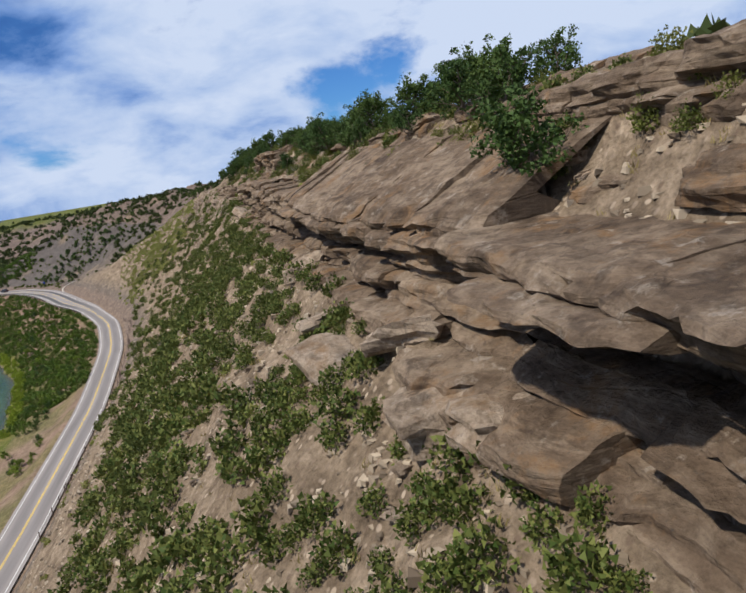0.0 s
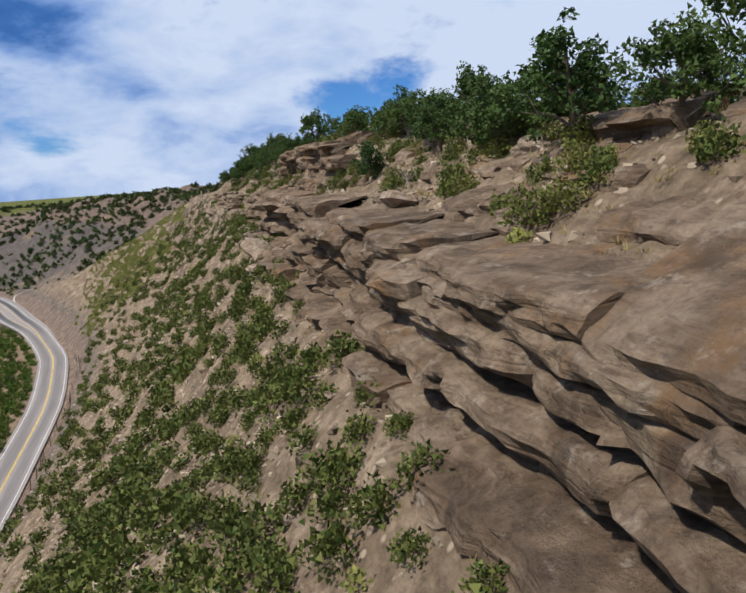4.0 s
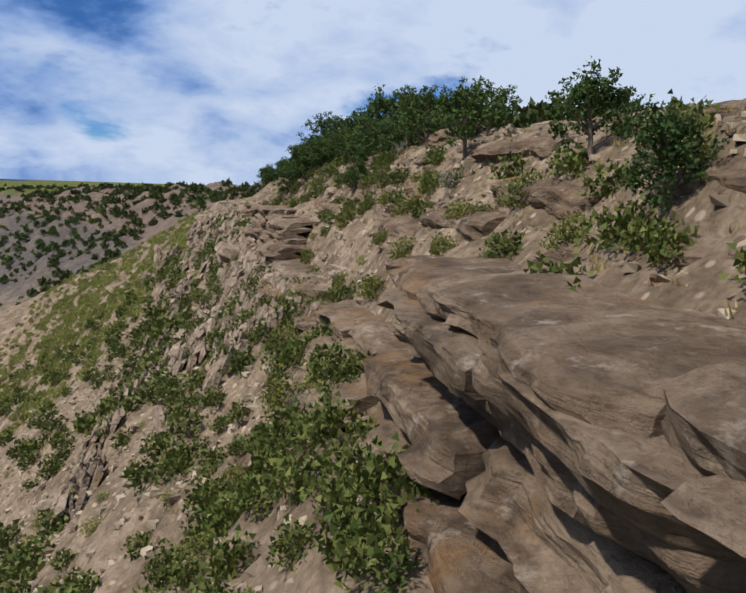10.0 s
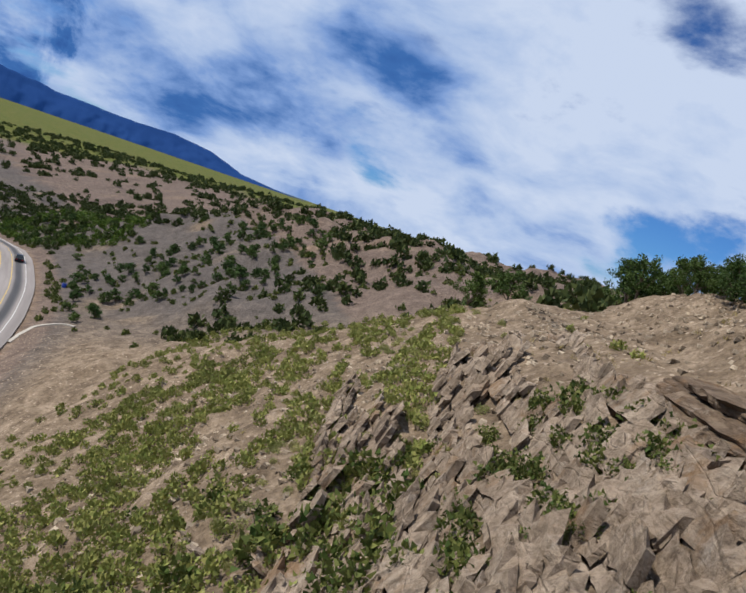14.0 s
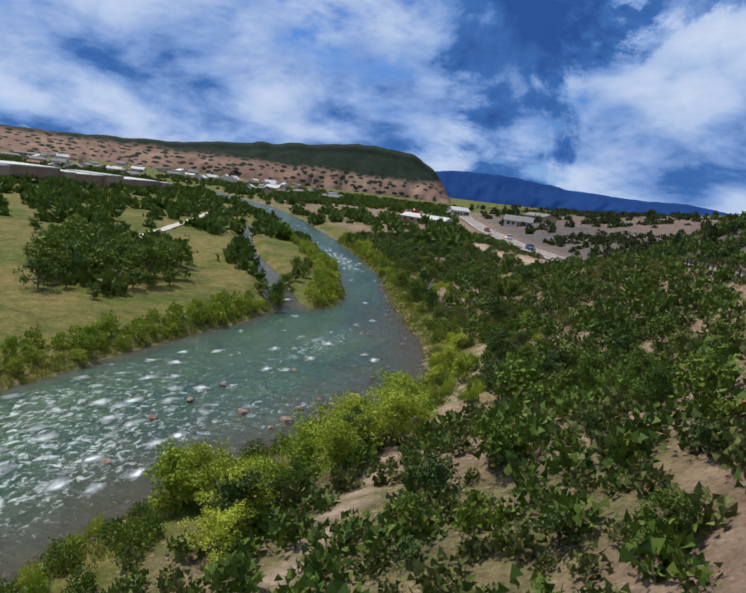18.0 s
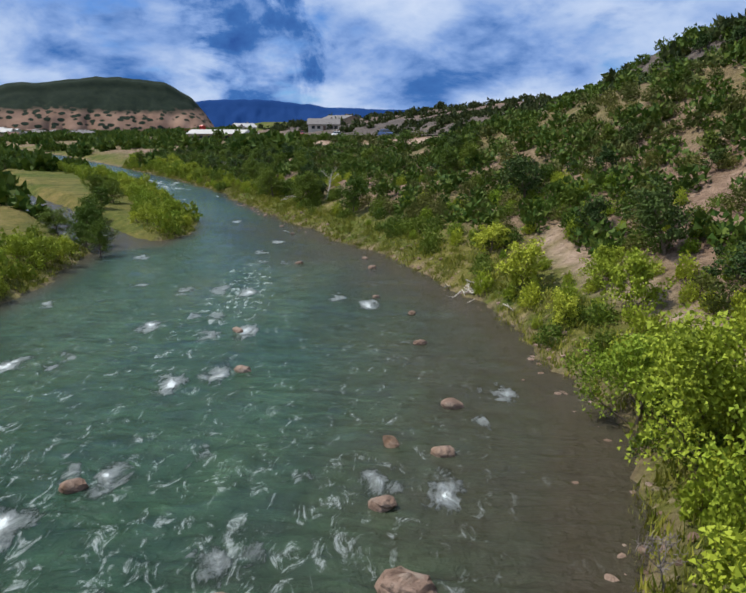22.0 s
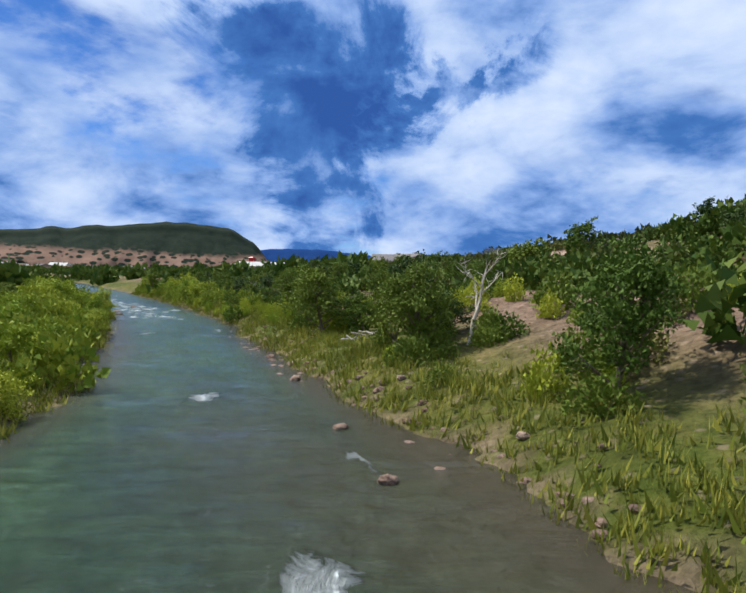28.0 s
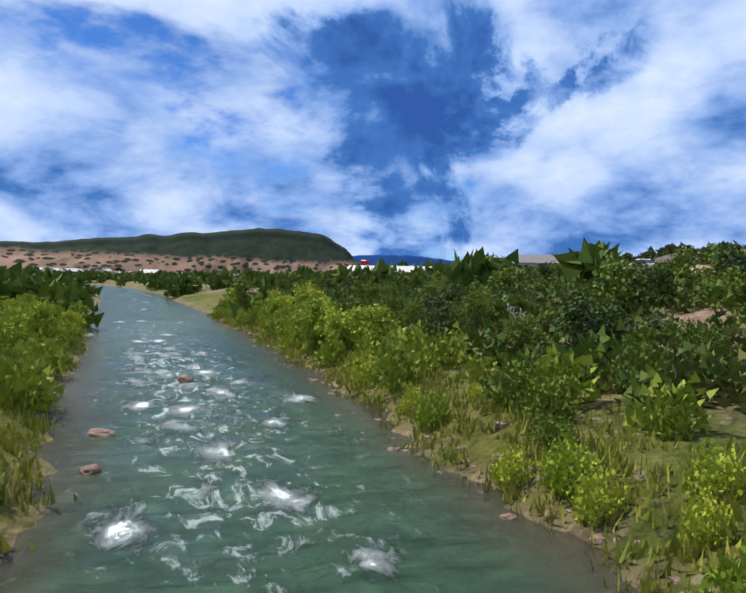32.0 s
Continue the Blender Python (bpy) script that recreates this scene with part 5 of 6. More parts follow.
# scrub oak: a green gully under the cliff, patches further on
gul = scatter(15000, 176, 236, -484, -128, lambda x, y, z, dr, s, db, dl, ds, up, wb, cx: (up > 4) * (
    sstep(-34, -22, cx) * sstep(-2.5, -5, cx) * sstep(-318, -350, y) * (0.25 + 0.75 * (vnoise(x / 6, y / 9, 96) > 0.36))
    + sstep(-350, -318, y) * sstep(-26, -12, cx) * sstep(-1.5, -4, cx) * (vnoise(x / 5, y / 10, 96) > 0.56)
    + sstep(-350, -300, y) * 0.10 + 0.22 * sstep(4, 7, cx) * (cx < 16)), veg)
OAK_AT = [(220, -183), (221, -181), (219.5, -186), (221.5, -178), (218.5, -189), (222, -184.5), (222.6, -232), (221, -235), (219, -240), (217.6, -246), (222, -229), (221.5, -238), (224.5, -187), (217, -192), (214.5, -187), (220, -205), (221, -207), (223, -209), (219, -212), (222, -212), (224, -206), (222.5, -222), (223.5, -219), (221.5, -218), (224.5, -224), (223, -226), (225.5, -216), (226, -211), (225, -229), (227, -220), (220.5, -223)]
gul = spaced(np.array(on_ground(OAK_AT) + [tuple(p) for p in gul]), 1.25)
near = gul[len(OAK_AT):]
near = near[np.argsort(-near[:, 0] + foot(near[:, 1])[0])]
shrub_things("oak_brush", OAKV, M_SHRUB, "green scrub oak bush on the stony slope", "scrub oak", np.concatenate([gul[:len(OAK_AT)], near[0:340:2]]), veg, 0.6, 1.2)
rest = np.concatenate([near[1:340:2], near[340:]])
shrub_stuff("gully_scrub", OAKN, M_SHRUB_I, "dense green scrub oak filling the gully", "shrubs", rest[:800], veg, 0.6, 1.2)
shrub_stuff("slope_oak", OAKM, M_SHRUB_I, "green scrub oak down the stony slope", "shrubs", rest[800:3000], veg, 0.6, 1.2)
# sagebrush, in rows on the slope towards the nose
sag = scatter(14000, 165, 240, -484, -50, lambda x, y, z, dr, s, db, dl, ds, up, wb, cx: (up > 5) * (0.06 + 0.75 * sstep(-168, -140, y) * sstep(-8, -14, cx)) * sstep(9, 3, cx) * (0.25 + 0.75 * (vnoise(x / 2.6 + y / 40, y / 9, 97) > 0.42)), veg)
sag = spaced(sag, 1.0)
sag = sag[np.argsort(np.abs(sag[:, 0] - 208) + 0.12 * np.abs(sag[:, 1] + 230))]
rows_ = spaced(scatter(14000, 172, 209, -172, -84, lambda x, y, z, dr, s, db, dl, ds, up, wb, cx: (up > 6) * (vnoise(x / 2.2 + y / 30, y / 7, 107) > 0.47) * (0.3 + 0.7 * sstep(-9, -14, cx)), veg), 1.0)
shrub_stuff("sage_rows", SAGM, M_SAGE_I, "rows of green sagebrush on the slope below the nose", "shrubs", rows_, veg, 0.8, 1.6)
shrub_things("sagebrush", SAGV, M_SAGE, "grey-green sagebrush on the dry slope", "sagebrush", sag[:300], veg, 0.6, 1.3)
shrub_stuff("hillside_sage", SAGM, M_SAGE_I, "low green sagebrush covering the slope", "shrubs", sag[300:3100], veg, 0.7, 1.5)
# shale hills
hil = scatter(12000, -80, 330, -110, 400, lambda x, y, z, dr, s, db, dl, ds, up, wb, cx: (up > 5) * wb * (0.10 + 0.9 * (vnoise(x / 24, y / 24, 98) > 0.42)) * (1 - bare(x, y)), veg)
hil = by_distance(spaced(hil, 3.0), 120, 10)
place(JUNF, hil[:130], veg, 0.55, 1.15, "junipers on the shale hills", 0.1)
shrub_stuff("shale_woods", FARV, M_JUN_I, "junipers scattered over the grey shale hills", "woods", hil[130:2200], veg, 1.1, 2.2, 0.2)
hs = scatter(9000, 30, 260, -110, 200, lambda x, y, z, dr, s, db, dl, ds, up, wb, cx: (up > 1.5) * wb * (0.35 + 0.6 * sstep(9, 2, up)) * (vnoise(x / 14, y / 14, 99) > 0.36) * (1 - bare(x, y)), veg)
shrub_stuff("shale_shrubs", FARV, M_SHRUB_I, "dark scattered shrubs on grey shale", "shrubs", by_distance(hs, 120, -10)[:1500], veg, 0.4, 1.0)
# green knoll above the road
knr = np.random.default_rng(47)
kn = scatter(5000, 8, 90, 40, 125, lambda x, y, z, dr, s, db, dl, ds, up, wb, cx: (up > 2) * (0.25 + 0.75 * (vnoise(x / 11, y / 11, 110) > 0.40)), knr)
kn = by_distance(spaced(kn, 2.3), 40, 40)
place(JUNF, kn[0:90:2], knr, 0.5, 0.95, "junipers on the green knoll", 0.1)
shrub_stuff("knoll_scrub", OAKM, M_WOOD_I, "green scrub and small trees on the knoll", "shrubs", np.concatenate([kn[1:90:2], kn[90:520]]), knr, 0.9, 1.7)
# woods between road and river
wood = scatter(9000, -130, 170, -330, 150, lambda x, y, z, dr, s, db, dl, ds, up, wb, cx: (db > 3.5 + 6 * (y < -25) + 5 * (x < -30) * (x > -85)) * (dr < -6) * (0.22 + 0.7 * (vnoise(x / 13, y / 13, 100) > 0.45)) * (1 - bare(x, y)) * (np.abs(to_line(x, y, TRAIL)[0]) > 2.2) * (np.abs(to_line(x, y, TRACK)[0]) > 4), veg)
BR_AT = [(11.8, 12.8), (0.2, 19.4), (-1.6, 20.6), (1.8, 18.6), (-3.4, 21.4), (-13.6, 27.0), (-12.5, 26.5), (-15, 29), (-10.5, 28), (-14, 27), (-17.5, 30.5), (-2.3, 21.5), (-21, 33), (-23, 36), (-19.5, 33.5), (-25.5, 38), (-27, 42.5), (-30, 43), (-36, 46), (-33, 44.5), (-27, 49), (-31, 51), (-24, 47), (79, -30), (84, -34), (75, -26), (89, -42), (112, -70), (104, -62), (97, -55),
         (19.8, 23.4), (22, 25), (21.3, 22), (-88, 79), (-84, 77), (-79, 74), (-54.5, 63.3), (-96, 98), (-75, 70), (-66, 68), (-44, 59.5), (-47, 57), (-64, 66), (-15, 52), (-18, 54), (-10, 50)]
wood = spaced(np.array(on_ground(BR_AT) + [tuple(p) for p in wood]), 2.4)
n_at = sum(1 for p in wood if any(abs(p[0] - q[0]) < 1e-6 and abs(p[1] - q[1]) < 1e-6 for q in BR_AT))
place(BROAD, wood[:n_at], veg, 0.5, 0.78, "trees by the river", 0.1)
bank_row = [p + np.array([0.62, 0.78]) * 4.2 + veg.normal(0, 1.3, 2) for p in resample(BANK_R, 3.0)[0] if -130 < p[0] < 66]
bank_row = [(x, y, ground_at(x, y)) for x, y in bank_row if bare(np.array([x]), np.array([y]))[0] < 0.3 and vnoise(np.array([x / 8]), np.array([y / 8]), 108)[0] > 0.34 and not -66 < x < 37]
place(WILL, bank_row, veg, 0.5, 0.95, "willows along the bank", 0.1)
rest = wood[n_at:]
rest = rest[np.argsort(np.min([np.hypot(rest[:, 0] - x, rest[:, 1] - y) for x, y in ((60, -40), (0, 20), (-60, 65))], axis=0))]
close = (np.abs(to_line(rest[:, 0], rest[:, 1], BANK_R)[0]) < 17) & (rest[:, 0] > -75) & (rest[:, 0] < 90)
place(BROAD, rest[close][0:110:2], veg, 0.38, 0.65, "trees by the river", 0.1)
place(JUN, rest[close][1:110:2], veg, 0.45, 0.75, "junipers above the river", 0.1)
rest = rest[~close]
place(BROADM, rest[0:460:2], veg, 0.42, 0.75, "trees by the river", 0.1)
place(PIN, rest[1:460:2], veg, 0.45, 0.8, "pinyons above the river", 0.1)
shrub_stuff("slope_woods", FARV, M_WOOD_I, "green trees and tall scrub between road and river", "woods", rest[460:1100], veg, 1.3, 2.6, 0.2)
und = scatter(70000, -130, 165, -240, 150, lambda x, y, z, dr, s, db, dl, ds, up, wb, cx: (db > 0.6 + 2.2 * (x > -34) * (x < 37)) * (dr < -1.2) * (0.45 + 0.55 * (vnoise(x / 7, y / 7, 101) > 0.4)) * (1 - 0.93 * bare(x, y)) * (np.abs(to_line(x, y, TRAIL)[0]) > 1.3) * (np.abs(to_line(x, y, TRACK)[0]) > 3), veg)
und = spaced(und, 1.5)
d_riv = np.abs(to_line(und[:, 0], und[:, 1], BANK_R)[0])
und = und[np.argsort(np.hypot(und[:, 0] - 20, und[:, 1] + 5) * 0.5 + 2.2 * d_riv)]
SH_AT = [(17.2, 10.2), (22.4, 5.8), (24.6, 4.4), (26.2, 3.6), (23.6, 2.6), (21.2, 4.4), (18.4, 8.8), (30, 14), (27, 18), (4, 21.1), (11.2, 14.2), (9.6, 15.8), (36.4, -8.5), (33.6, 26.1), (1.3, 18.9), (3.6, 19.9), (4.3, 14.1), (3.3, 11.6), (0.4, 15.5), (2.2, 10.4), (-48.4, 54.6), (64.8, -50.2), (12, 11), (7.5, 10), (28, 4), (31, -3), (49.7, -24.9), (48.5, -23.5), (49, -19.4), (50.5, -20)]
shrub_things("bank_bush", OAKV, M_BROAD, "dense green bush on the pale bank above the river", "bank bushes", on_ground([p for p in SH_AT if to_line(p[0], p[1], BANK_R)[0] > 1.6]) + [tuple(p) for p in und[0:300:3]], veg, 0.7, 1.3)
shrub_things("willow_shrub", WILV, M_BANK, "bright green willow shrub at the water's edge", "bank willows", np.concatenate([und[1:300:3], und[2:300:3]]), veg, 0.4, 0.95)
more = und[300:]
low = np.abs(to_line(more[:, 0], more[:, 1], BANK_R)[0]) < 5.5
shrub_stuff("bank_scrub", WILM, M_BANK_I, "bright willow scrub along the river bank", "shrubs", more[low][:1500], veg, 0.6, 1.35)
shrub_stuff("slope_scrub", OAKM, M_SHRUB_I, "mixed green scrub between road and river", "shrubs", more[~low][0:6400:2], veg, 0.55, 1.2)
shrub_stuff("slope_brush", OAKM, M_WOOD_I, "dark green brush between road and river", "shrubs", more[~low][1:6400:2], veg, 0.7, 1.5)
up_slope = scatter(5200, 8, 72, -25, 62, lambda x, y, z, dr, s, db, dl, ds, up, wb, cx: (dr < -2) * (db > 7) * (0.12 + 0.88 * (vnoise(x / 9, y / 9, 111) > 0.46)) * (np.abs(to_line(x, y, TRAIL)[0]) > 1.6), knr)
up_slope = by_distance(spaced(up_slope, 2.0), 40, 5)
shrub_things("slope_bush", OAKV, M_SHRUB, "rounded dark green bush on the dry slope", "slope bushes", up_slope[0:160:2], knr, 0.8, 1.4)
shrub_stuff("slope_thicket", OAKM, M_WOOD_I, "dark green thicket on the slope above the river", "shrubs", np.concatenate([up_slope[1:160:2], up_slope[160:520]]), knr, 0.8, 1.5)
place(WILN, on_ground([(67.9, -43), (66, -46), (63, -38), (54.3, -29), (57, -33), (71, -46), (69, -49), (72, -52), (66.5, -51), (70, -57), (73.5, -60), (76, -63), (68.5, -59.5)]), veg, 0.7, 1.1, "willows along the bank", 0.1)
# island and left bank
isl = scatter(15000, -150, 44, -110, 90, lambda x, y, z, dr, s, db, dl, ds, up, wb, cx: (dl < -0.8) * (dl > -7) * (np.abs(ds) > 5.5) * 0.9, veg)
isl = by_distance(spaced(isl, 1.8), -15, 0)
place(WILL, isl[0:240:2], veg, 0.32, 0.72, "willows on the left bank", 0.15)
shrub_stuff("island_scrub", WILM, M_BANK_I, "bright willow scrub on the island and left bank", "shrubs", np.concatenate([isl[1:240:2], isl[240:1200]]), veg, 0.6, 1.5)
LEFT_AT = [(-27, 10), (-31, 13), (-35, 15.5), (-39, 18), (-44, 21), (-49, 23.5), (-54, 27), (-22, 7), (-62, 31), (-70, 35)]
place(WILL, [(x, y, max(ground_at(x, y), 0.3)) for x, y in LEFT_AT], veg, 0.6, 0.95, "willows on the left bank", 0.2)
ISL_AT = [(-14, -8), (-19, -3), (-9, -11), (-26, 3), (-35, 9), (-12, -13), (-6, -14), (-3, -15.5), (1, -17), (-30, 8), (-40, 15), (-47, 19)]
place(BROAD, [(x, y, max(ground_at(x, y), 0.3)) for x, y in ISL_AT], veg, 0.6, 0.9, "trees on the island", 0.2)
mead = scatter(5200, -330, 20, -170, 160, lambda x, y, z, dr, s, db, dl, ds, up, wb, cx: (dl < -20) * (z > 0.2) * (0.01 + 0.9 * (vnoise(x / 40 + y / 90, y / 22, 103) > 0.62)) * (np.abs(to_line(x, y, WALKWAY)[0]) > 4), veg)
grove = [(-11 - u * (27 + 54 * v) + veg.normal(0, 1), -60 + 24 * (1 - v) + u * (18 + 12 * v) + veg.normal(0, 1)) for u, v in veg.uniform(0, 1, (150, 2))]
grove = spaced(np.array(on_ground(grove)), 3.3)
place(BROADM, grove, veg, 1.05, 1.5, "tall cottonwoods in the meadow grove", 0.1)
mead = spaced(mead, 2.9)
place(BROADM, mead[:100], veg, 0.62, 1.0, "trees on the meadow", 0.1)
far_w = scatter(17000, -760, 60, -300, 560, lambda x, y, z, dr, s, db, dl, ds, up, wb, cx: (np.hypot(x, y) > 120) * (z > 0.3) * (dr < -8) * (0.1 + 0.9 * (vnoise(x / 45, y / 30, 104) > 0.40)) * (np.abs(to_line(x, y, WALKWAY)[0]) > 5), veg)
shrub_stuff("far_woods", FARV, M_WOOD_I, "distant green cottonwood woods in the valley", "woods", np.concatenate([mead[100:350], far_w[:3800]]), veg, 1.8, 4.0, 0.2)
far_r = scatter(9000, -500, 420, 180, 950, lambda x, y, z, dr, s, db, dl, ds, up, wb, cx: (up > 8) * (0.15 + 0.85 * (vnoise(x / 40, y / 40, 109) > 0.4)), veg)
far_r[:, 2] = [p[2] * (1 - f) + 6 * f for p, f in zip(far_r, sstep(500, 1500, np.hypot(far_r[:, 0] - 50, far_r[:, 1] + 50)))]
shrub_stuff("plateau_woods", FARV, M_JUN_I, "distant dark juniper woods on the plateau", "woods", far_r[:2600], veg, 1.6, 3.4, 0.2)
# grass and reeds on the banks
gr = np.random.default_rng(43)
gp = scatter(210000, -130, 95, -110, 100, lambda x, y, z, dr, s, db, dl, ds, up, wb, cx: np.maximum((db > -0.5) * sstep(6.5, 1.0, db), (dl < 0.0) * sstep(-6, -0.5, dl) * (np.abs(ds) > 4.5)) * 0.95, gr)[:30000]
blades = []
for s in range(4):
    r = np.random.default_rng(300 + s)
    n = 12
    p = r.normal(0, 0.26, (n, 3)) * np.array([1, 1, 0])
    tip = p + r.normal(0, 0.16, (n, 3)) * np.array([1, 1, 0]) + np.stack([0 * p[:, 0], 0 * p[:, 0], r.uniform(0.25, 0.75, n)], 1)
    side = r.normal(0, 0.04, (n, 3)) * np.array([1, 1, 0])
    blades.append((np.stack([p - side, p + side, tip], 1).reshape(-1, 3), np.arange(3 * n).reshape(-1, 3)))
joined("bank_grass", [(*blades[k % 4], p, gr.uniform(0, 6.3), gr.uniform(0.5, 1.0)) for k, p in enumerate(gp)], M_GRASS_I, "yellow-green grass along the river banks", "grass")
hg = scatter(16000, 190, 242, -484, -110, lambda x, y, z, dr, s, db, dl, ds, up, wb, cx: 0.10 + 0.5 * (vnoise(x / 4, y / 6, 105) > 0.6) + 0.3 * (cx > 5), gr)[:5200]
joined("dry_grass", [(*blades[k % 4], p, gr.uniform(0, 6.3), gr.uniform(0.4, 0.8)) for k, p in enumerate(hg)], M_DRY_I, "tufts of dry grass on the stony slope", "grass")
# dead trees
DEAD = [make_dead("dead_tree", 6.0, 2.4, 5, 400 + s, M_DEAD, "bare pale dead tree leaning over the bank") for s in range(3)]
dead_at = [(66.5, -48), (67.5, -44.8), (2.2, 20.2), (-57.9, 62), (78, -77)]
place(DEAD, on_ground(dead_at), veg, 0.7, 0.92, "dead trees", 0.1)
SNAG = [make_dead("dead_shrub", 2.2, 1.4, 9, 420 + s, M_GREYW, "leafless grey shrub on the slope", 0.07) for s in range(2)]
sn_at = [(64.8, -53.2), (229, -300), (233, -250), (230, -180), (226, -190), (222, -240), (233, -340), (236, -385), (62, -47), (229, -345), (231, -176), (232, -172), (219, -200), (231, -215), (234, -218), (233, -226), (228, -150), (236, -200), (230, -160), (-11, 33), (57, -40)]
place(SNAG, on_ground(sn_at), veg, 0.6, 1.1, "bare shrubs", 0.1)


# ---- mesa and far mountains ----
def ridge(name, az, elev, dist, mat, base, rows, seed, rough, depth, taper=None):
    """A long slope facing the valley; az in degrees from +y, elev the height of its top in units."""
    a = np.radians(np.linspace(az[0], az[-1], 260))
    top = np.interp(np.degrees(a), az, elev) * (1 + 0.06 * fbm(a * 40, a * 0 + 0.5, seed + 9, 3))
    u = np.linspace(0, 1, rows)
    A, U = np.meshgrid(a, u)
    T = np.broadcast_to(top, A.shape)
    gul = np.abs(fbm(A * 60, U * 2.0, seed, 4))
    d = dist + depth * U + rough * 1.5 * gul * (1 - U)
    z = base + (T - base) * (U ** 0.8) * (1 - 0.18 * gul * (1 - U)) + rough * 0.12 * fbm(A * 140, U * 9, seed + 3, 3) * np.sin(np.pi * np.clip(U, 0, 1))
    cliffy = 0.06 * (T - base) * (sstep(0.78, 0.82, U) - sstep(0.82, 1.0, U))
    v = np.stack([40 + d * np.sin(A), -30 + d * np.cos(A), z + cliffy], -1).reshape(-1, 3)
    back = np.stack([40 + (dist + depth * 2.4) * np.sin(a), -30 + (dist + depth * 2.4) * np.cos(a), top * 0 - 5], -1)
    v = np.concatenate([v, back])
    f = grid_faces(260, rows + 1)
    ob = big_mesh(name, v, f, mat, True)
    return ob


def make_mesa():
    m, nt, b = material("mesa_slope", 0.95, 0.1)
    g = nt.nodes.new("ShaderNodeNewGeometry")
    sx = nt.nodes.new("ShaderNodeSeparateXYZ")
    nt.links.new(g.outputs["Position"], sx.inputs[0])
    n1, n2 = tex(nt, 0.02, 7, 0.65), tex(nt, 0.10, 6, 0.7)
    red = ramp(nt, n1, [(0.3, (0.13, 0.080, 0.060)), (0.5, (0.20, 0.125, 0.092)), (0.72, (0.28, 0.185, 0.14))])
    green = ramp(nt, n2, [(0.3, (0.007, 0.016, 0.012)), (0.7, (0.018, 0.028, 0.017))])
    hz = nt.nodes.new("ShaderNodeMath")
    hz.operation = "MULTIPLY_ADD"
    nt.links.new(n1, hz.inputs[0])
    hz.inputs[1].default_value = 34.0
    nt.links.new(sx.outputs[2], hz.inputs[2])
    up = nt.nodes.new("ShaderNodeMapRange")
    up.inputs["From Min"].default_value = 48.0
    up.inputs["From Max"].default_value = 58.0
    nt.links.new(hz.outputs[0], up.inputs["Value"])
    dots = cells(nt, 0.075, (1, 1, 1.6))
    spot = ramp(nt, dots.outputs["Distance"], [(0.36, (1, 1, 1)), (0.44, (0, 0, 0))])
    c = mix(nt, spot, red, green)
    c = mix(nt, up.outputs["Result"], c, green)
    nt.links.new(c, b.inputs["Base Color"])
    bump(nt, b, n2, 0.5, 2.0)
    return m


mesa = ridge("mesa", [-122, -105, -90, -80, -71, -63, -57, -52.6, -49.3, -47.2, -46.2, -45.2], [60, 62, 56, 58, 72, 98, 114, 130, 118, 86, 52, 8], 1460, make_mesa(), 4, 26, 901, 22, 170)
tagged(mesa, "long red mesa dotted with junipers under a dark wooded rim", "mesa", kind="structure")
# distance haze painted as a dark blue base colour
M_FAR = plain("far_mountain_haze", (0.012, 0.030, 0.090), 1.0, 0, 0.25, 0.004)
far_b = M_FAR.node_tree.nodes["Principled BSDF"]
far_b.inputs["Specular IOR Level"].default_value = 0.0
# weak blue glow added to the slopes, also standing in for haze
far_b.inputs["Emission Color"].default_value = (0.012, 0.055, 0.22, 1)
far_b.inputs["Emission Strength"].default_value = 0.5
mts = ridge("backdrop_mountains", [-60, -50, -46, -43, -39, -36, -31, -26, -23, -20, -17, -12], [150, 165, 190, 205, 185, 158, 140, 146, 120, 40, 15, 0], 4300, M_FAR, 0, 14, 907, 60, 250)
tagged(mts, "mountain range on the horizon in painted dark blue haze", "mountains", kind="structure")


# ---- roadside ----
def road_frame(s):
    """Place on the road's middle and its heading, at a length along it."""
    k = int(np.argmin(np.abs(road_s - s)))
    return rc[k], tang[k], norm[k], float(road_level(road_s[k])), float(half[k])


def box_bm(x, y, z, bevel=0.0):
    bm = bmesh.new()
    bmesh.ops.create_cube(bm, size=1.0)
    for v in bm.verts:
        v.co = Vector((v.co.x * x, v.co.y * y, v.co.z * z))
    if bevel:
        bmesh.ops.bevel(bm, geom=bm.edges[:], offset=bevel, segments=1, affect="EDGES")
    return bm


def box_mesh(name, x, y, z, mat, bevel=0.0, at=(0, 0, 0)):
    bm = box_bm(x, y, z, bevel)
    for v in bm.verts:
        v.co += Vector(at)
    me = bpy.data.meshes.new(name)
    bm.to_mesh(me)
    bm.free()
    me.materials.append(mat)
    return me


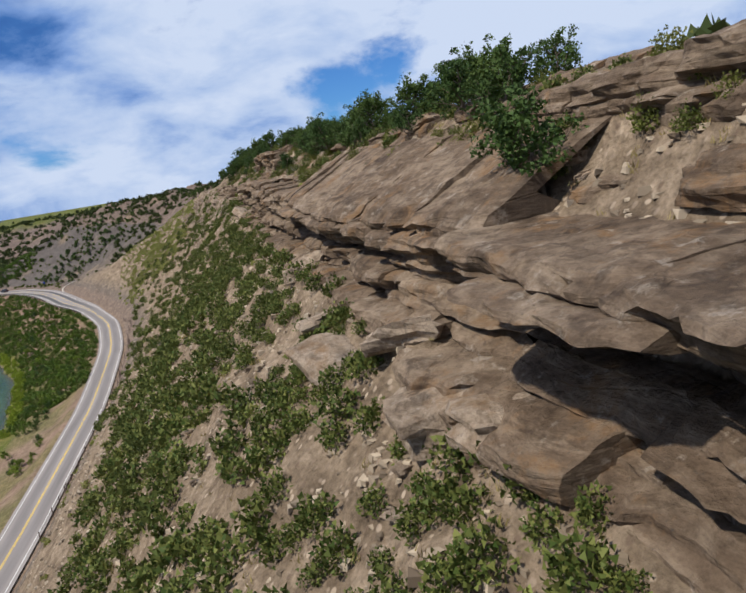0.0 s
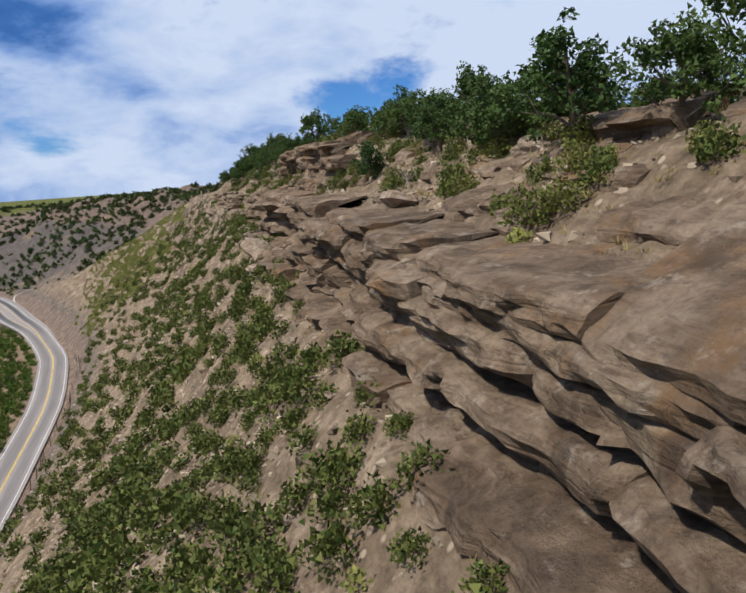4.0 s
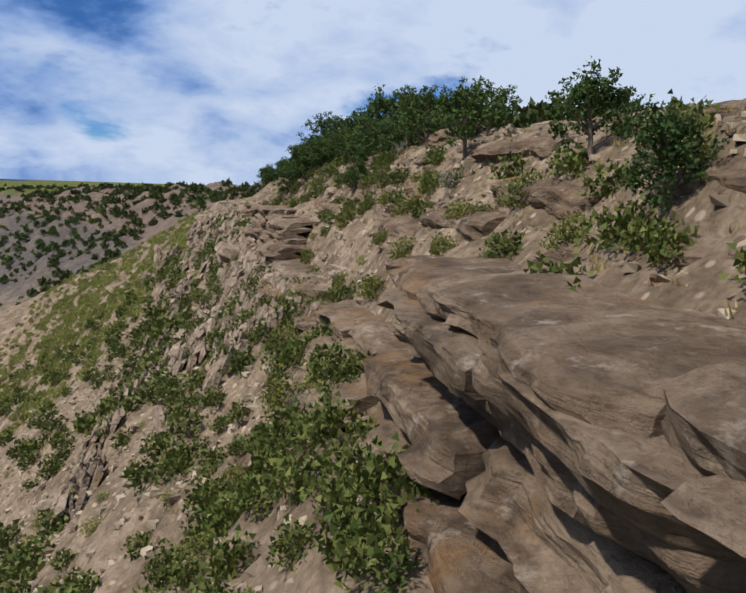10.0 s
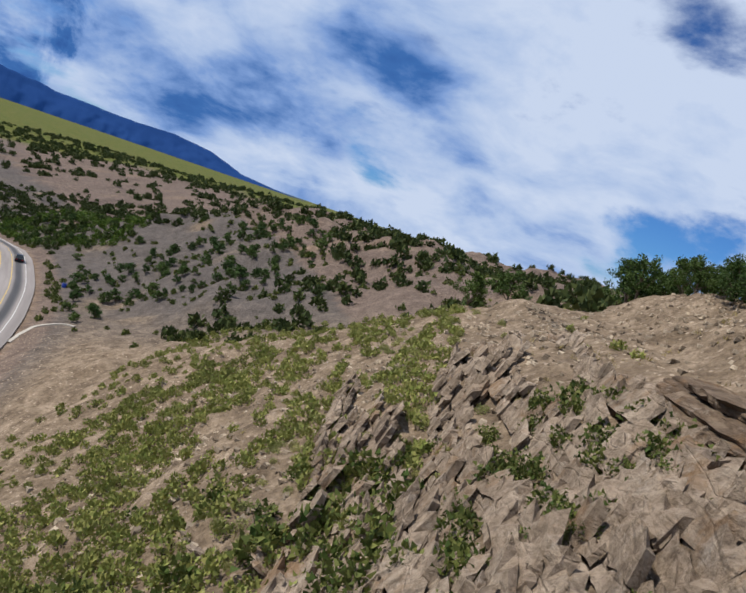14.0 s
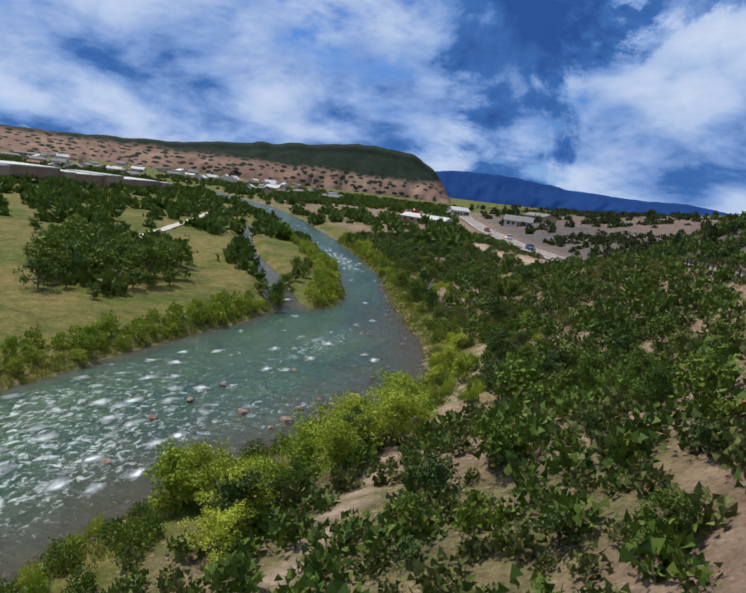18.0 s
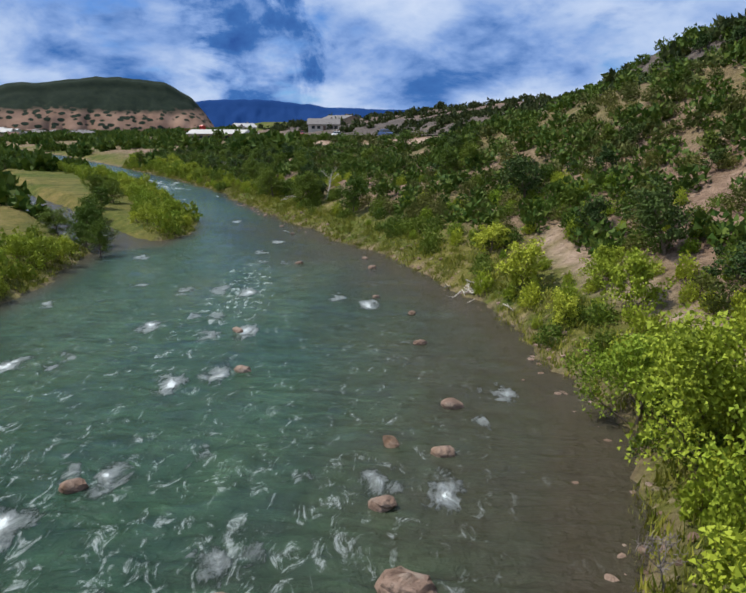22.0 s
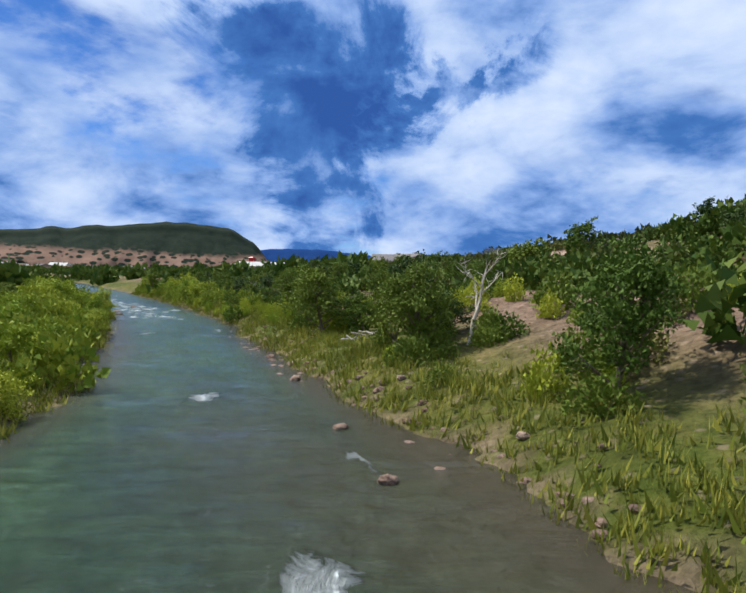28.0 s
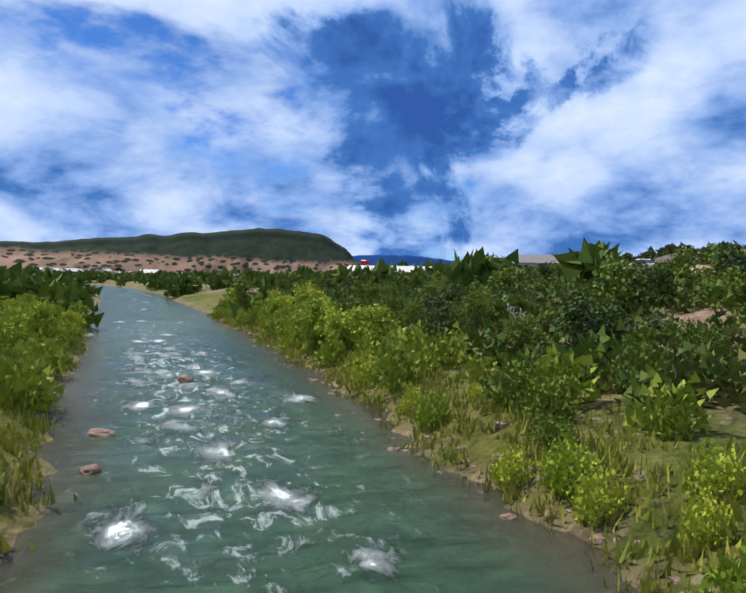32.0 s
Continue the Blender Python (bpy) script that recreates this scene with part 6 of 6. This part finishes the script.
rail = empty("guard_rail", (0, 0, 0))
tagged(rail, "rusty dark steel guard rail on posts along the road's river side", "guard rail")
POST = box_mesh("post", 0.16, 0.2, 1.15, M_RAIL, 0.02, (0, 0, 0.35))
RAIL_S0, RAIL_S1 = 395, 575
sel = np.where((road_s > RAIL_S0) & (road_s < RAIL_S1))[0]
edge_pts = rc[sel] - norm[sel] * (half[sel] + 0.15)[:, None]
run = np.r_[0, np.cumsum(np.hypot(*np.diff(edge_pts, axis=0).T))]
step = 2.1
for k in range(int(run[-1] / step)):
    d0, d1 = k * step, (k + 1) * step
    p0 = np.array([np.interp(d0, run, edge_pts[:, i]) for i in (0, 1)])
    p1 = np.array([np.interp(d1, run, edge_pts[:, i]) for i in (0, 1)])
    s0, s1 = np.interp(d0, run, road_s[sel]), np.interp(d1, run, road_s[sel])
    z0, z1 = float(road_level(s0)), float(road_level(s1))
    ob = new("post", POST)
    ob.parent = rail
    ob.matrix_basis = Matrix.Translation((p0[0], p0[1], z0)) @ pose(0, 0, 0, 0, 0, math.degrees(math.atan2(p1[1] - p0[1], p1[0] - p0[0])))
    # ridged beam between two posts
    way = p1 - p0
    ln = np.hypot(*way)
    out = np.array([way[1], -way[0]]) / ln
    prof = ((0.09, 0.42), (0.17, 0.50), (0.10, 0.58), (0.17, 0.68), (0.09, 0.78), (0.04, 0.78), (0.04, 0.42))
    vs = [(p[0] + out[0] * o, p[1] + out[1] * o, z + h) for p, z in ((p0, z0), (p1, z1)) for o, h in prof]
    n = len(prof)
    fs = [(i, (i + 1) % n, n + (i + 1) % n, n + i) for i in range(n)]
    ob = new("beam", raw_mesh("beam", vs, fs, M_RAIL))
    ob.parent = rail

fence = empty("rockfall_fence", (0, 0, 0))
tagged(fence, "dark rockfall fence of posts and wires above the road", "fence")
FPOST = box_mesh("post", 0.16, 0.16, 2.6, M_RAIL, 0.02, (0, 0, 0.9))
last = None
for k in range(34):
    s = 180 + 5.2 * k
    c, tg, nm, z, h = road_frame(s)
    p = c + nm * (h + 3.2 + 1.2 * math.sin(k * 0.9))
    z = ground_at(p[0], p[1])
    ob = new("post", FPOST)
    ob.parent = fence
    ob.matrix_basis = Matrix.Translation((p[0], p[1], z)) @ pose(0, 0, 0, (k * 37 % 9) - 4, 12, math.degrees(math.atan2(tg[1], tg[0])))
    if last is not None:
        vs, fs = [], []
        for h_ in (0.5, 1.2, 1.9):
            a, b = np.array([last[0], last[1], last[2] + h_]), np.array([p[0], p[1], z + h_])
            v, f = tube(np.array([a, (a + b) / 2 - np.array([0, 0, 0.12]), b]), np.array([0.035] * 3), 3)
            o = len(vs)
            vs.extend(v)
            fs.extend(tuple(i + o for i in q) for q in f)
        ob = new("wire", raw_mesh("wire", vs, fs, M_RAIL))
        ob.parent = fence
    last = (p[0], p[1], z)

# ---- vehicles ----
M_CAR_DARK = plain("car_paint_dark", (0.015, 0.017, 0.022), 0.3, 0.2, 0.1, 1)
M_CAR_WHITE = plain("car_paint_white", (0.70, 0.70, 0.70), 0.3, 0.0, 0.05, 1)
M_CAR_BLUE = plain("car_paint_blue", (0.03, 0.06, 0.16), 0.3, 0.2, 0.05, 1)
M_CAR_RED = plain("car_paint_red", (0.30, 0.025, 0.02), 0.3, 0.1, 0.05, 1)
M_GLASS = plain("car_glass", (0.02, 0.025, 0.03), 0.08, 0.0, 0.05, 1)
M_TYRE = plain("tyre_rubber", (0.02, 0.02, 0.02), 0.9, 0, 0.2, 4)
M_RIM = plain("rim_metal", (0.45, 0.45, 0.46), 0.35, 0.9, 0.05, 2)
M_LAMP = plain("headlight", (0.75, 0.75, 0.72), 0.2, 0, 0.05, 2)
M_TAIL = plain("tail_light", (0.35, 0.02, 0.02), 0.3, 0, 0.05, 2)


def loft_y(profile, width, inset_top, z_split):
    """A body from a side profile (y, z), narrowed above z_split."""
    vs, n = [], len(profile)
    for side in (-1, 1):
        for y, z in profile:
            w = width / 2 - (inset_top if z > z_split else 0.0)
            vs.append((side * w, y, z))
    fs = [tuple(range(n))[::-1], tuple(range(n, 2 * n))]
    fs += [(i, (i + 1) % n, n + (i + 1) % n, n + i) for i in range(n)]
    return vs, fs


def make_car(paint, label, seed):
    k = 1.4
    car = empty("car", (0, 0, 0))
    body = [(-2.2, 0.35), (2.2, 0.35), (2.25, 0.65), (2.1, 0.85), (1.05, 0.98), (-1.7, 1.02), (-2.2, 0.95), (-2.28, 0.6)]
    cab = [(0.95, 0.96), (0.25, 1.48), (-1.2, 1.52), (-1.9, 1.0)]
    roof = [(0.2, 1.47), (0.1, 1.53), (-1.15, 1.57), (-1.25, 1.5)]
    for nm, (prof, w, ins, zs), mat in (("body", (body, 1.82, 0.08, 0.8), paint), ("window_band", (cab, 1.66, 0.16, 1.2), M_GLASS), ("roof", (roof, 1.40, 0.03, 1.5), paint)):
        vs, fs = loft_y(prof, w, ins, zs)
        ob = new(nm, raw_mesh(nm, np.array(vs) * k, fs, mat))
        ob.parent = car
    for x in (-0.8, 0.8):
        for y in (-1.35, 1.4):
            v, f = tube(np.array([(x * k - 0.13, y * k, 0.33 * k), (x * k + 0.13, y * k, 0.33 * k)]), np.array([0.33 * k] * 2), 14)
            f = f + [tuple(range(14))[::-1], tuple(range(14, 28))]
            w = new("wheel", raw_mesh("wheel", v, f, M_TYRE))
            w.parent = car
            sg = 1 if x > 0 else -1
            v, f = tube(np.array([(x * k + sg * 0.11, y * k, 0.33 * k), (x * k + sg * 0.15, y * k, 0.33 * k)]), np.array([0.2 * k] * 2), 10)
            f = f + [tuple(range(10))[::-1], tuple(range(10, 20))]
            ob = new("rim", raw_mesh("rim", v, f, M_RIM))
            ob.parent = w
    for nm, y, mat in (("headlight", 2.2, M_LAMP), ("tail_light", -2.24, M_TAIL)):
        for x in (-0.62, 0.62):
            ob = new(nm, box_mesh(nm, 0.36 * k, 0.08 * k, 0.16 * k, mat, 0.02, (x * k, y * k, 0.72 * k)))
            ob.parent = car
    tagged(car, label, "car", "cars on the highway")
    return car


for paint, label, s, off, rev in ((M_CAR_DARK, "dark sedan driving on the curving highway", 556, 1, False), (M_CAR_BLUE, "dark blue car far down the highway", 702, -1, True), (M_CAR_WHITE, "white car far down the highway", 768, 1, False), (M_CAR_RED, "red car far down the highway", 812, -1, True)):
    c, tg, nm, z, h = road_frame(s)
    kk = int(np.argmin(np.abs(road_s - s)))
    p = c + nm * off * float(lane_c[kk])
    ob = make_car(paint, label, 1)
    ob.matrix_basis = Matrix.Translation((p[0], p[1], z + 0.03)) @ pose(0, 0, 0, 0, 0, math.degrees(math.atan2(tg[1], tg[0])) - 90 + (180 if rev else 0))

# ---- buildings ----
M_TAN = plain("tan_block_wall", (0.30, 0.215, 0.15), 0.9, 0, 0.15, 0.3)
M_TAN2 = plain("brown_block_wall", (0.215, 0.15, 0.105), 0.9, 0, 0.15, 0.3)
M_ROOFW = plain("white_roof", (0.42, 0.41, 0.40), 0.7, 0, 0.1, 0.3)
M_GREYR = plain("grey_shingle", (0.16, 0.15, 0.15), 0.9, 0, 0.2, 1)
M_BROWNR = plain("brown_shingle", (0.15, 0.085, 0.06), 0.9, 0, 0.2, 1)
M_SIDING = plain("pale_siding", (0.46, 0.43, 0.39), 0.8, 0, 0.15, 0.5)
M_SIDING2 = plain("tan_siding", (0.33, 0.25, 0.18), 0.8, 0, 0.15, 0.5)
M_PANE = plain("window_glass", (0.03, 0.04, 0.05), 0.1, 0, 0.1, 1)
M_DOOR = plain("painted_door", (0.14, 0.09, 0.06), 0.6, 0, 0.1, 2)
M_CONC = plain("concrete", (0.40, 0.36, 0.31), 0.9, 0, 0.15, 0.6)

store = empty("warehouse", (0, 0, 0))
tagged(store, "long tan block warehouse with a pale flat roof", "warehouse")
wa, wb_ = np.array([-300.0, -16.0]), np.array([-380.0, 96.0])
w_dir = (wb_ - wa) / np.hypot(*(wb_ - wa))
w_yaw = math.degrees(math.atan2(w_dir[1], w_dir[0]))
pos = -46.0
for k, (ln, h, back, mat) in enumerate(((44, 8.5, 0, M_TAN), (40, 9.5, 3, M_TAN2), (9, 8.0, 0, M_TAN), (30, 7.5, 3, M_TAN2), (16, 8.5, 0, M_TAN), (44, 7.0, 2, M_TAN2), (12, 6.5, 0, M_TAN))):
    c = wa + w_dir * (pos + ln / 2)
    z = ground_at(c[0], c[1])
    m = Matrix.Translation((c[0], c[1], z)) @ pose(0, 0, 0, 0, 0, w_yaw) @ Matrix.Translation((0, back, 0))
    w = new("wall", box_mesh("wall", ln - 0.02, 34, h + 3, mat, 0, (0, 17, h / 2 - 1.5)))
    w.parent, w.matrix_basis = store, m
    r = new("roof", box_mesh("roof", ln + 0.5, 34.8, 0.7, M_ROOFW, 0, (0, 17, h + 0.35)))
    r.parent, r.matrix_basis = store, m
    for q in range(int(ln / 11)):
        d = new("loading_door", box_mesh("loading_door", 3.2, 0.12, 3.6, M_DOOR, 0, (-ln / 2 + 6 + q * 11, -0.06, 1.9)))
        d.parent, d.matrix_basis = store, m
    pos += ln

hall = empty("hall", (-196, 199, ground_at(-196, 199) - 0.6), 16, 0.72)
tagged(hall, "low white-roofed hall beside the river woods", "building")
for nm, me in (("wall", box_mesh("wall", 44, 15, 6, M_SIDING2, 0, (0, 0, 2.0))), ("roof", raw_mesh("roof", [(-23, -8.5, 5), (23, -8.5, 5), (23, 8.5, 5), (-23, 8.5, 5), (-23, 0, 8), (23, 0, 8), (-23, -8.5, 4.7), (23, -8.5, 4.7), (23, 8.5, 4.7), (-23, 8.5, 4.7)],
               [(0, 1, 5, 4), (2, 3, 4, 5), (0, 4, 3), (1, 2, 5), (6, 9, 8, 7), (0, 6, 7, 1), (2, 8, 9, 3), (1, 7, 8, 2), (3, 9, 6, 0)], M_ROOFW))):
    ob = new(nm, me)
    ob.parent = hall
for q in range(6):
    ob = new("window", box_mesh("window", 3.2, 0.14, 1.8, M_PANE, 0, (-18 + q * 7, -7.55, 2.8)))
    ob.parent = hall
ob = new("porch_roof", box_mesh("porch_roof", 12, 9, 0.4, M_CAR_RED, 0, (-26, 9, 7.5)))
ob.parent = hall
ob = new("sign_tower", box_mesh("sign_tower", 3.4, 3.4, 12, M_CAR_RED, 0.2, (-20, 11, 5.0)))
ob.parent = hall


def make_house(wall, roof, seed):
    r = np.random.default_rng(seed)
    lx, ly, h, rh = r.uniform(13, 19), r.uniform(9, 12), r.uniform(3.6, 4.4), r.uniform(2.0, 3.0)
    root = empty("house", (0, 0, 0))
    ex, ey = lx / 2 + 0.7, ly / 2 + 0.7
    vs = [(-lx / 2, -ly / 2, -1), (lx / 2, -ly / 2, -1), (lx / 2, ly / 2, -1), (-lx / 2, ly / 2, -1), (-lx / 2, -ly / 2, h), (lx / 2, -ly / 2, h), (lx / 2, ly / 2, h), (-lx / 2, ly / 2, h), (-lx / 2, 0, h + rh * 0.9), (lx / 2, 0, h + rh * 0.9)]
    fs = [(0, 1, 5, 4), (2, 3, 7, 6), (1, 2, 6, 9, 5), (3, 0, 4, 8, 7)]
    rf = [(-ex, -ey, h - 0.1), (ex, -ey, h - 0.1), (ex, 0, h + rh), (-ex, 0, h + rh), (ex, ey, h - 0.1), (-ex, ey, h - 0.1)]
    rf = rf + [(x, y, z - 0.25) for x, y, z in rf]
    rfs = [(0, 1, 2, 3), (3, 2, 4, 5), (6, 9, 8, 7), (9, 11, 10, 8), (0, 6, 7, 1), (5, 4, 10, 11), (0, 3, 9, 6), (3, 5, 11, 9), (1, 7, 8, 2), (2, 8, 10, 4)]
    parts_ = [("wall", raw_mesh("wall", vs, fs, wall)), ("roof", raw_mesh("roof", rf, rfs, roof)), ("door", box_mesh("door", 1.4, 0.1, 2.9, M_DOOR, 0, (0.4, -ly / 2 - 0.05, 1.4))),
              ("chimney", box_mesh("chimney", 1.0, 1.0, 2.4, M_TAN2, 0.03, (lx * 0.25, 0.6, h + rh * 0.8)))]
    for x in (-0.34, -0.16, 0.26, 0.40):
        parts_.append(("window", box_mesh("window", 1.7, 0.1, 1.5, M_PANE, 0, (x * lx, -ly / 2 - 0.05, 2.1))))
    for nm, me in parts_:
        ob = new(nm, me)
        ob.parent = root
    tagged(root, "small pale town house with a pitched roof among trees", "house")
    return root


HOUSES = [make_house(M_SIDING, M_GREYR, 1), make_house(M_SIDING2, M_BROWNR, 2), make_house(M_SIDING, M_ROOFW, 3), make_house(M_SIDING2, M_GREYR, 4)]
town = np.random.default_rng(77)
spots = []
for k in range(110):
    a, d = math.radians(town.uniform(-84, -56)), town.uniform(620, 1250)
    spots.append((40 + d * math.sin(a), -30 + d * math.cos(a)))
spots = [(x, y) for x, y in spots if abs(to_line(np.array([x]), np.array([y]), BANK_R)[0][0] + 18) > 45]
pts = spaced(np.array([(x, y, ground_at(x, y)) for x, y in spots]), 24)
HS_AT = [(-240, 262), (-255, 240), (-300, 330), (-188, 300), (-165, 250), (-330, 360)]
place(HOUSES, np.concatenate([np.array([(x, y, ground_at(x, y)) for x, y in HS_AT]), pts])[:84], town, 0.85, 1.2, "town houses", 0.2)

# ---- paths and small things ----
wk, _ = smooth_line(WALKWAY, 4.0, 3)
wt_ = np.gradient(wk, axis=0)
wt_ /= np.linalg.norm(wt_, axis=1, keepdims=True)
wn = np.stack([wt_[:, 1], -wt_[:, 0]], 1)
off = np.array([-1.6, 1.6])
wp = wk[:, None, :] + wn[:, None, :] * off[None, :, None]
wz = np.maximum(height(wp[..., 0], wp[..., 1]), height(wk[:, 0], wk[:, 1])[:, None]) + 0.35
lowr = np.concatenate([wp, (wz - 0.8)[..., None]], 2)
v4 = np.concatenate([lowr[:, :1], np.concatenate([wp, wz[..., None]], 2), lowr[:, 1:]], 1).reshape(-1, 3)
walk_ob = big_mesh("pavement", v4, grid_faces(4, len(wk))[:, ::-1], M_CONC, False)
tagged(walk_ob, "pale concrete path across the meadow", "path", kind="structure")

log_r = np.random.default_rng(91)


def log_mesh(seed, ln, rad):
    r = np.random.default_rng(seed)
    pts_ = np.array([(ln * (q - 0.5), 0.05 * ln * r.normal(), 0.04 * ln * r.normal()) for q in np.linspace(0, 1, 6)])
    v, f = tube(pts_, rad * np.linspace(1.0, 0.55, 6) * r.uniform(0.9, 1.1, 6), 7)
    f = f + [tuple(range(7))[::-1], tuple(range(35, 42))]
    for _ in range(3):
        p = pts_[r.integers(1, 5)]
        e = p + r.normal(0, 0.28 * ln, 3) * np.array([1, 1, 0.5])
        v2, f2 = tube(np.array([p, (p + e) / 2, e]), np.array([rad * 0.45, rad * 0.3, rad * 0.1]), 5)
        o = len(v)
        v = list(v) + list(v2)
        f = f + [tuple(i + o for i in q) for q in f2]
    return raw_mesh("driftwood_log", v, f, M_DEAD, False)


LOGS = [log_mesh(500 + k, 2.2, 0.12) for k in range(5)]
LOG_AT = [(38.6, -11.6)] * 9 + [(41, -13.2), (36.4, -9.6), (43.4, -15.2), (-8.6, 25.2), (-8.9, 24.6), (-7.8, 25.8), (-9.5, 26.2), (-10.4, 25.6), (-14, 26.5), (231, -204), (229, -199), (233, -215), (228, -184), (232, -172), (222, -196), (220, -192), (234, -190), (226, -205), (227, -212), (62, -58.5), (73, -57), (71, -57.5)]
for k, (x, y) in enumerate(LOG_AT):
    dx, dy = log_r.normal(0, 0.7, 2)
    s = log_r.uniform(0.35, 0.7)
    ob = new("driftwood_log", LOGS[k % 5])
    ob.matrix_basis = Matrix.Translation((x + dx, y + dy, max(ground_at(x + dx, y + dy), -0.05) + 0.1 + 0.12 * (k % 3))) @ pose(0, 0, 0, log_r.normal(0, 12), log_r.normal(0, 10), log_r.uniform(0, 360)) @ Matrix.Scale(s, 4)
    tagged(ob, "weathered grey dead branch lying on the ground", "log", "fallen branches")

barrel = new("barrel", None)
tagged(barrel, "small blue plastic drum standing on the grey slope", "drum")
bz = ground_at(104.6, -5.1)
v, f = tube(np.array([(0, 0, -0.1), (0, 0, 0.15), (0, 0, 0.2), (0, 0, 0.8), (0, 0, 0.85), (0, 0, 1.15)]), np.array([0.62, 0.62, 0.66, 0.66, 0.62, 0.6]), 14)
f = f + [tuple(range(70, 84))]
ob = new("shell", raw_mesh("shell", v, f, plain("blue_plastic", (0.02, 0.06, 0.35), 0.4, 0, 0.1, 2)))
ob.parent = barrel
v, f = tube(np.array([(0, 0, 1.15), (0, 0, 1.22)]), np.array([0.52, 0.5]), 14)
f = f + [tuple(range(14, 28))]
ob = new("lid", raw_mesh("lid", v, f, plain("dark_lid", (0.02, 0.03, 0.08), 0.4, 0, 0.1, 2)))
ob.parent = barrel
barrel.matrix_basis = Matrix.Translation((104.6, -5.1, bz))

# concrete gutter curling off the road's upper side
gut = np.array([(124.5, -50), (122.5, -44.4), (122.0, -40), (123.2, -38.2), (126, -37.4), (130, -37.2)])
gl, _ = smooth_line(gut, 0.7, 3)
vs, fs = [], []
for k, p in enumerate(gl):
    d = gl[min(k + 1, len(gl) - 1)] - gl[max(k - 1, 0)]
    nrm = np.array([d[1], -d[0]]) / np.hypot(*d)
    z = ground_at(p[0], p[1])
    for o, h in ((-0.35, -0.2), (-0.35, 0.22), (0.35, 0.22), (0.35, -0.2)):
        vs.append((p[0] + nrm[0] * o, p[1] + nrm[1] * o, z + h))
    if k:
        a = (k - 1) * 4
        fs += [(a + i, a + i + 1, a + i + 5, a + i + 4) for i in range(3)]
ob = new("kerb", raw_mesh("kerb", vs, fs, M_CONC))
tagged(ob, "pale concrete kerb curving off the road", "kerb", kind="structure")


# ---- the plan is drawn at a larger scale than the place ----
shrink = Matrix.Diagonal((PLAN, PLAN, PLAN, 1))
for ob in list(scene.objects):
    if ob.parent is None and ob.type in ("MESH", "EMPTY"):
        ob.matrix_basis = shrink @ ob.matrix_basis
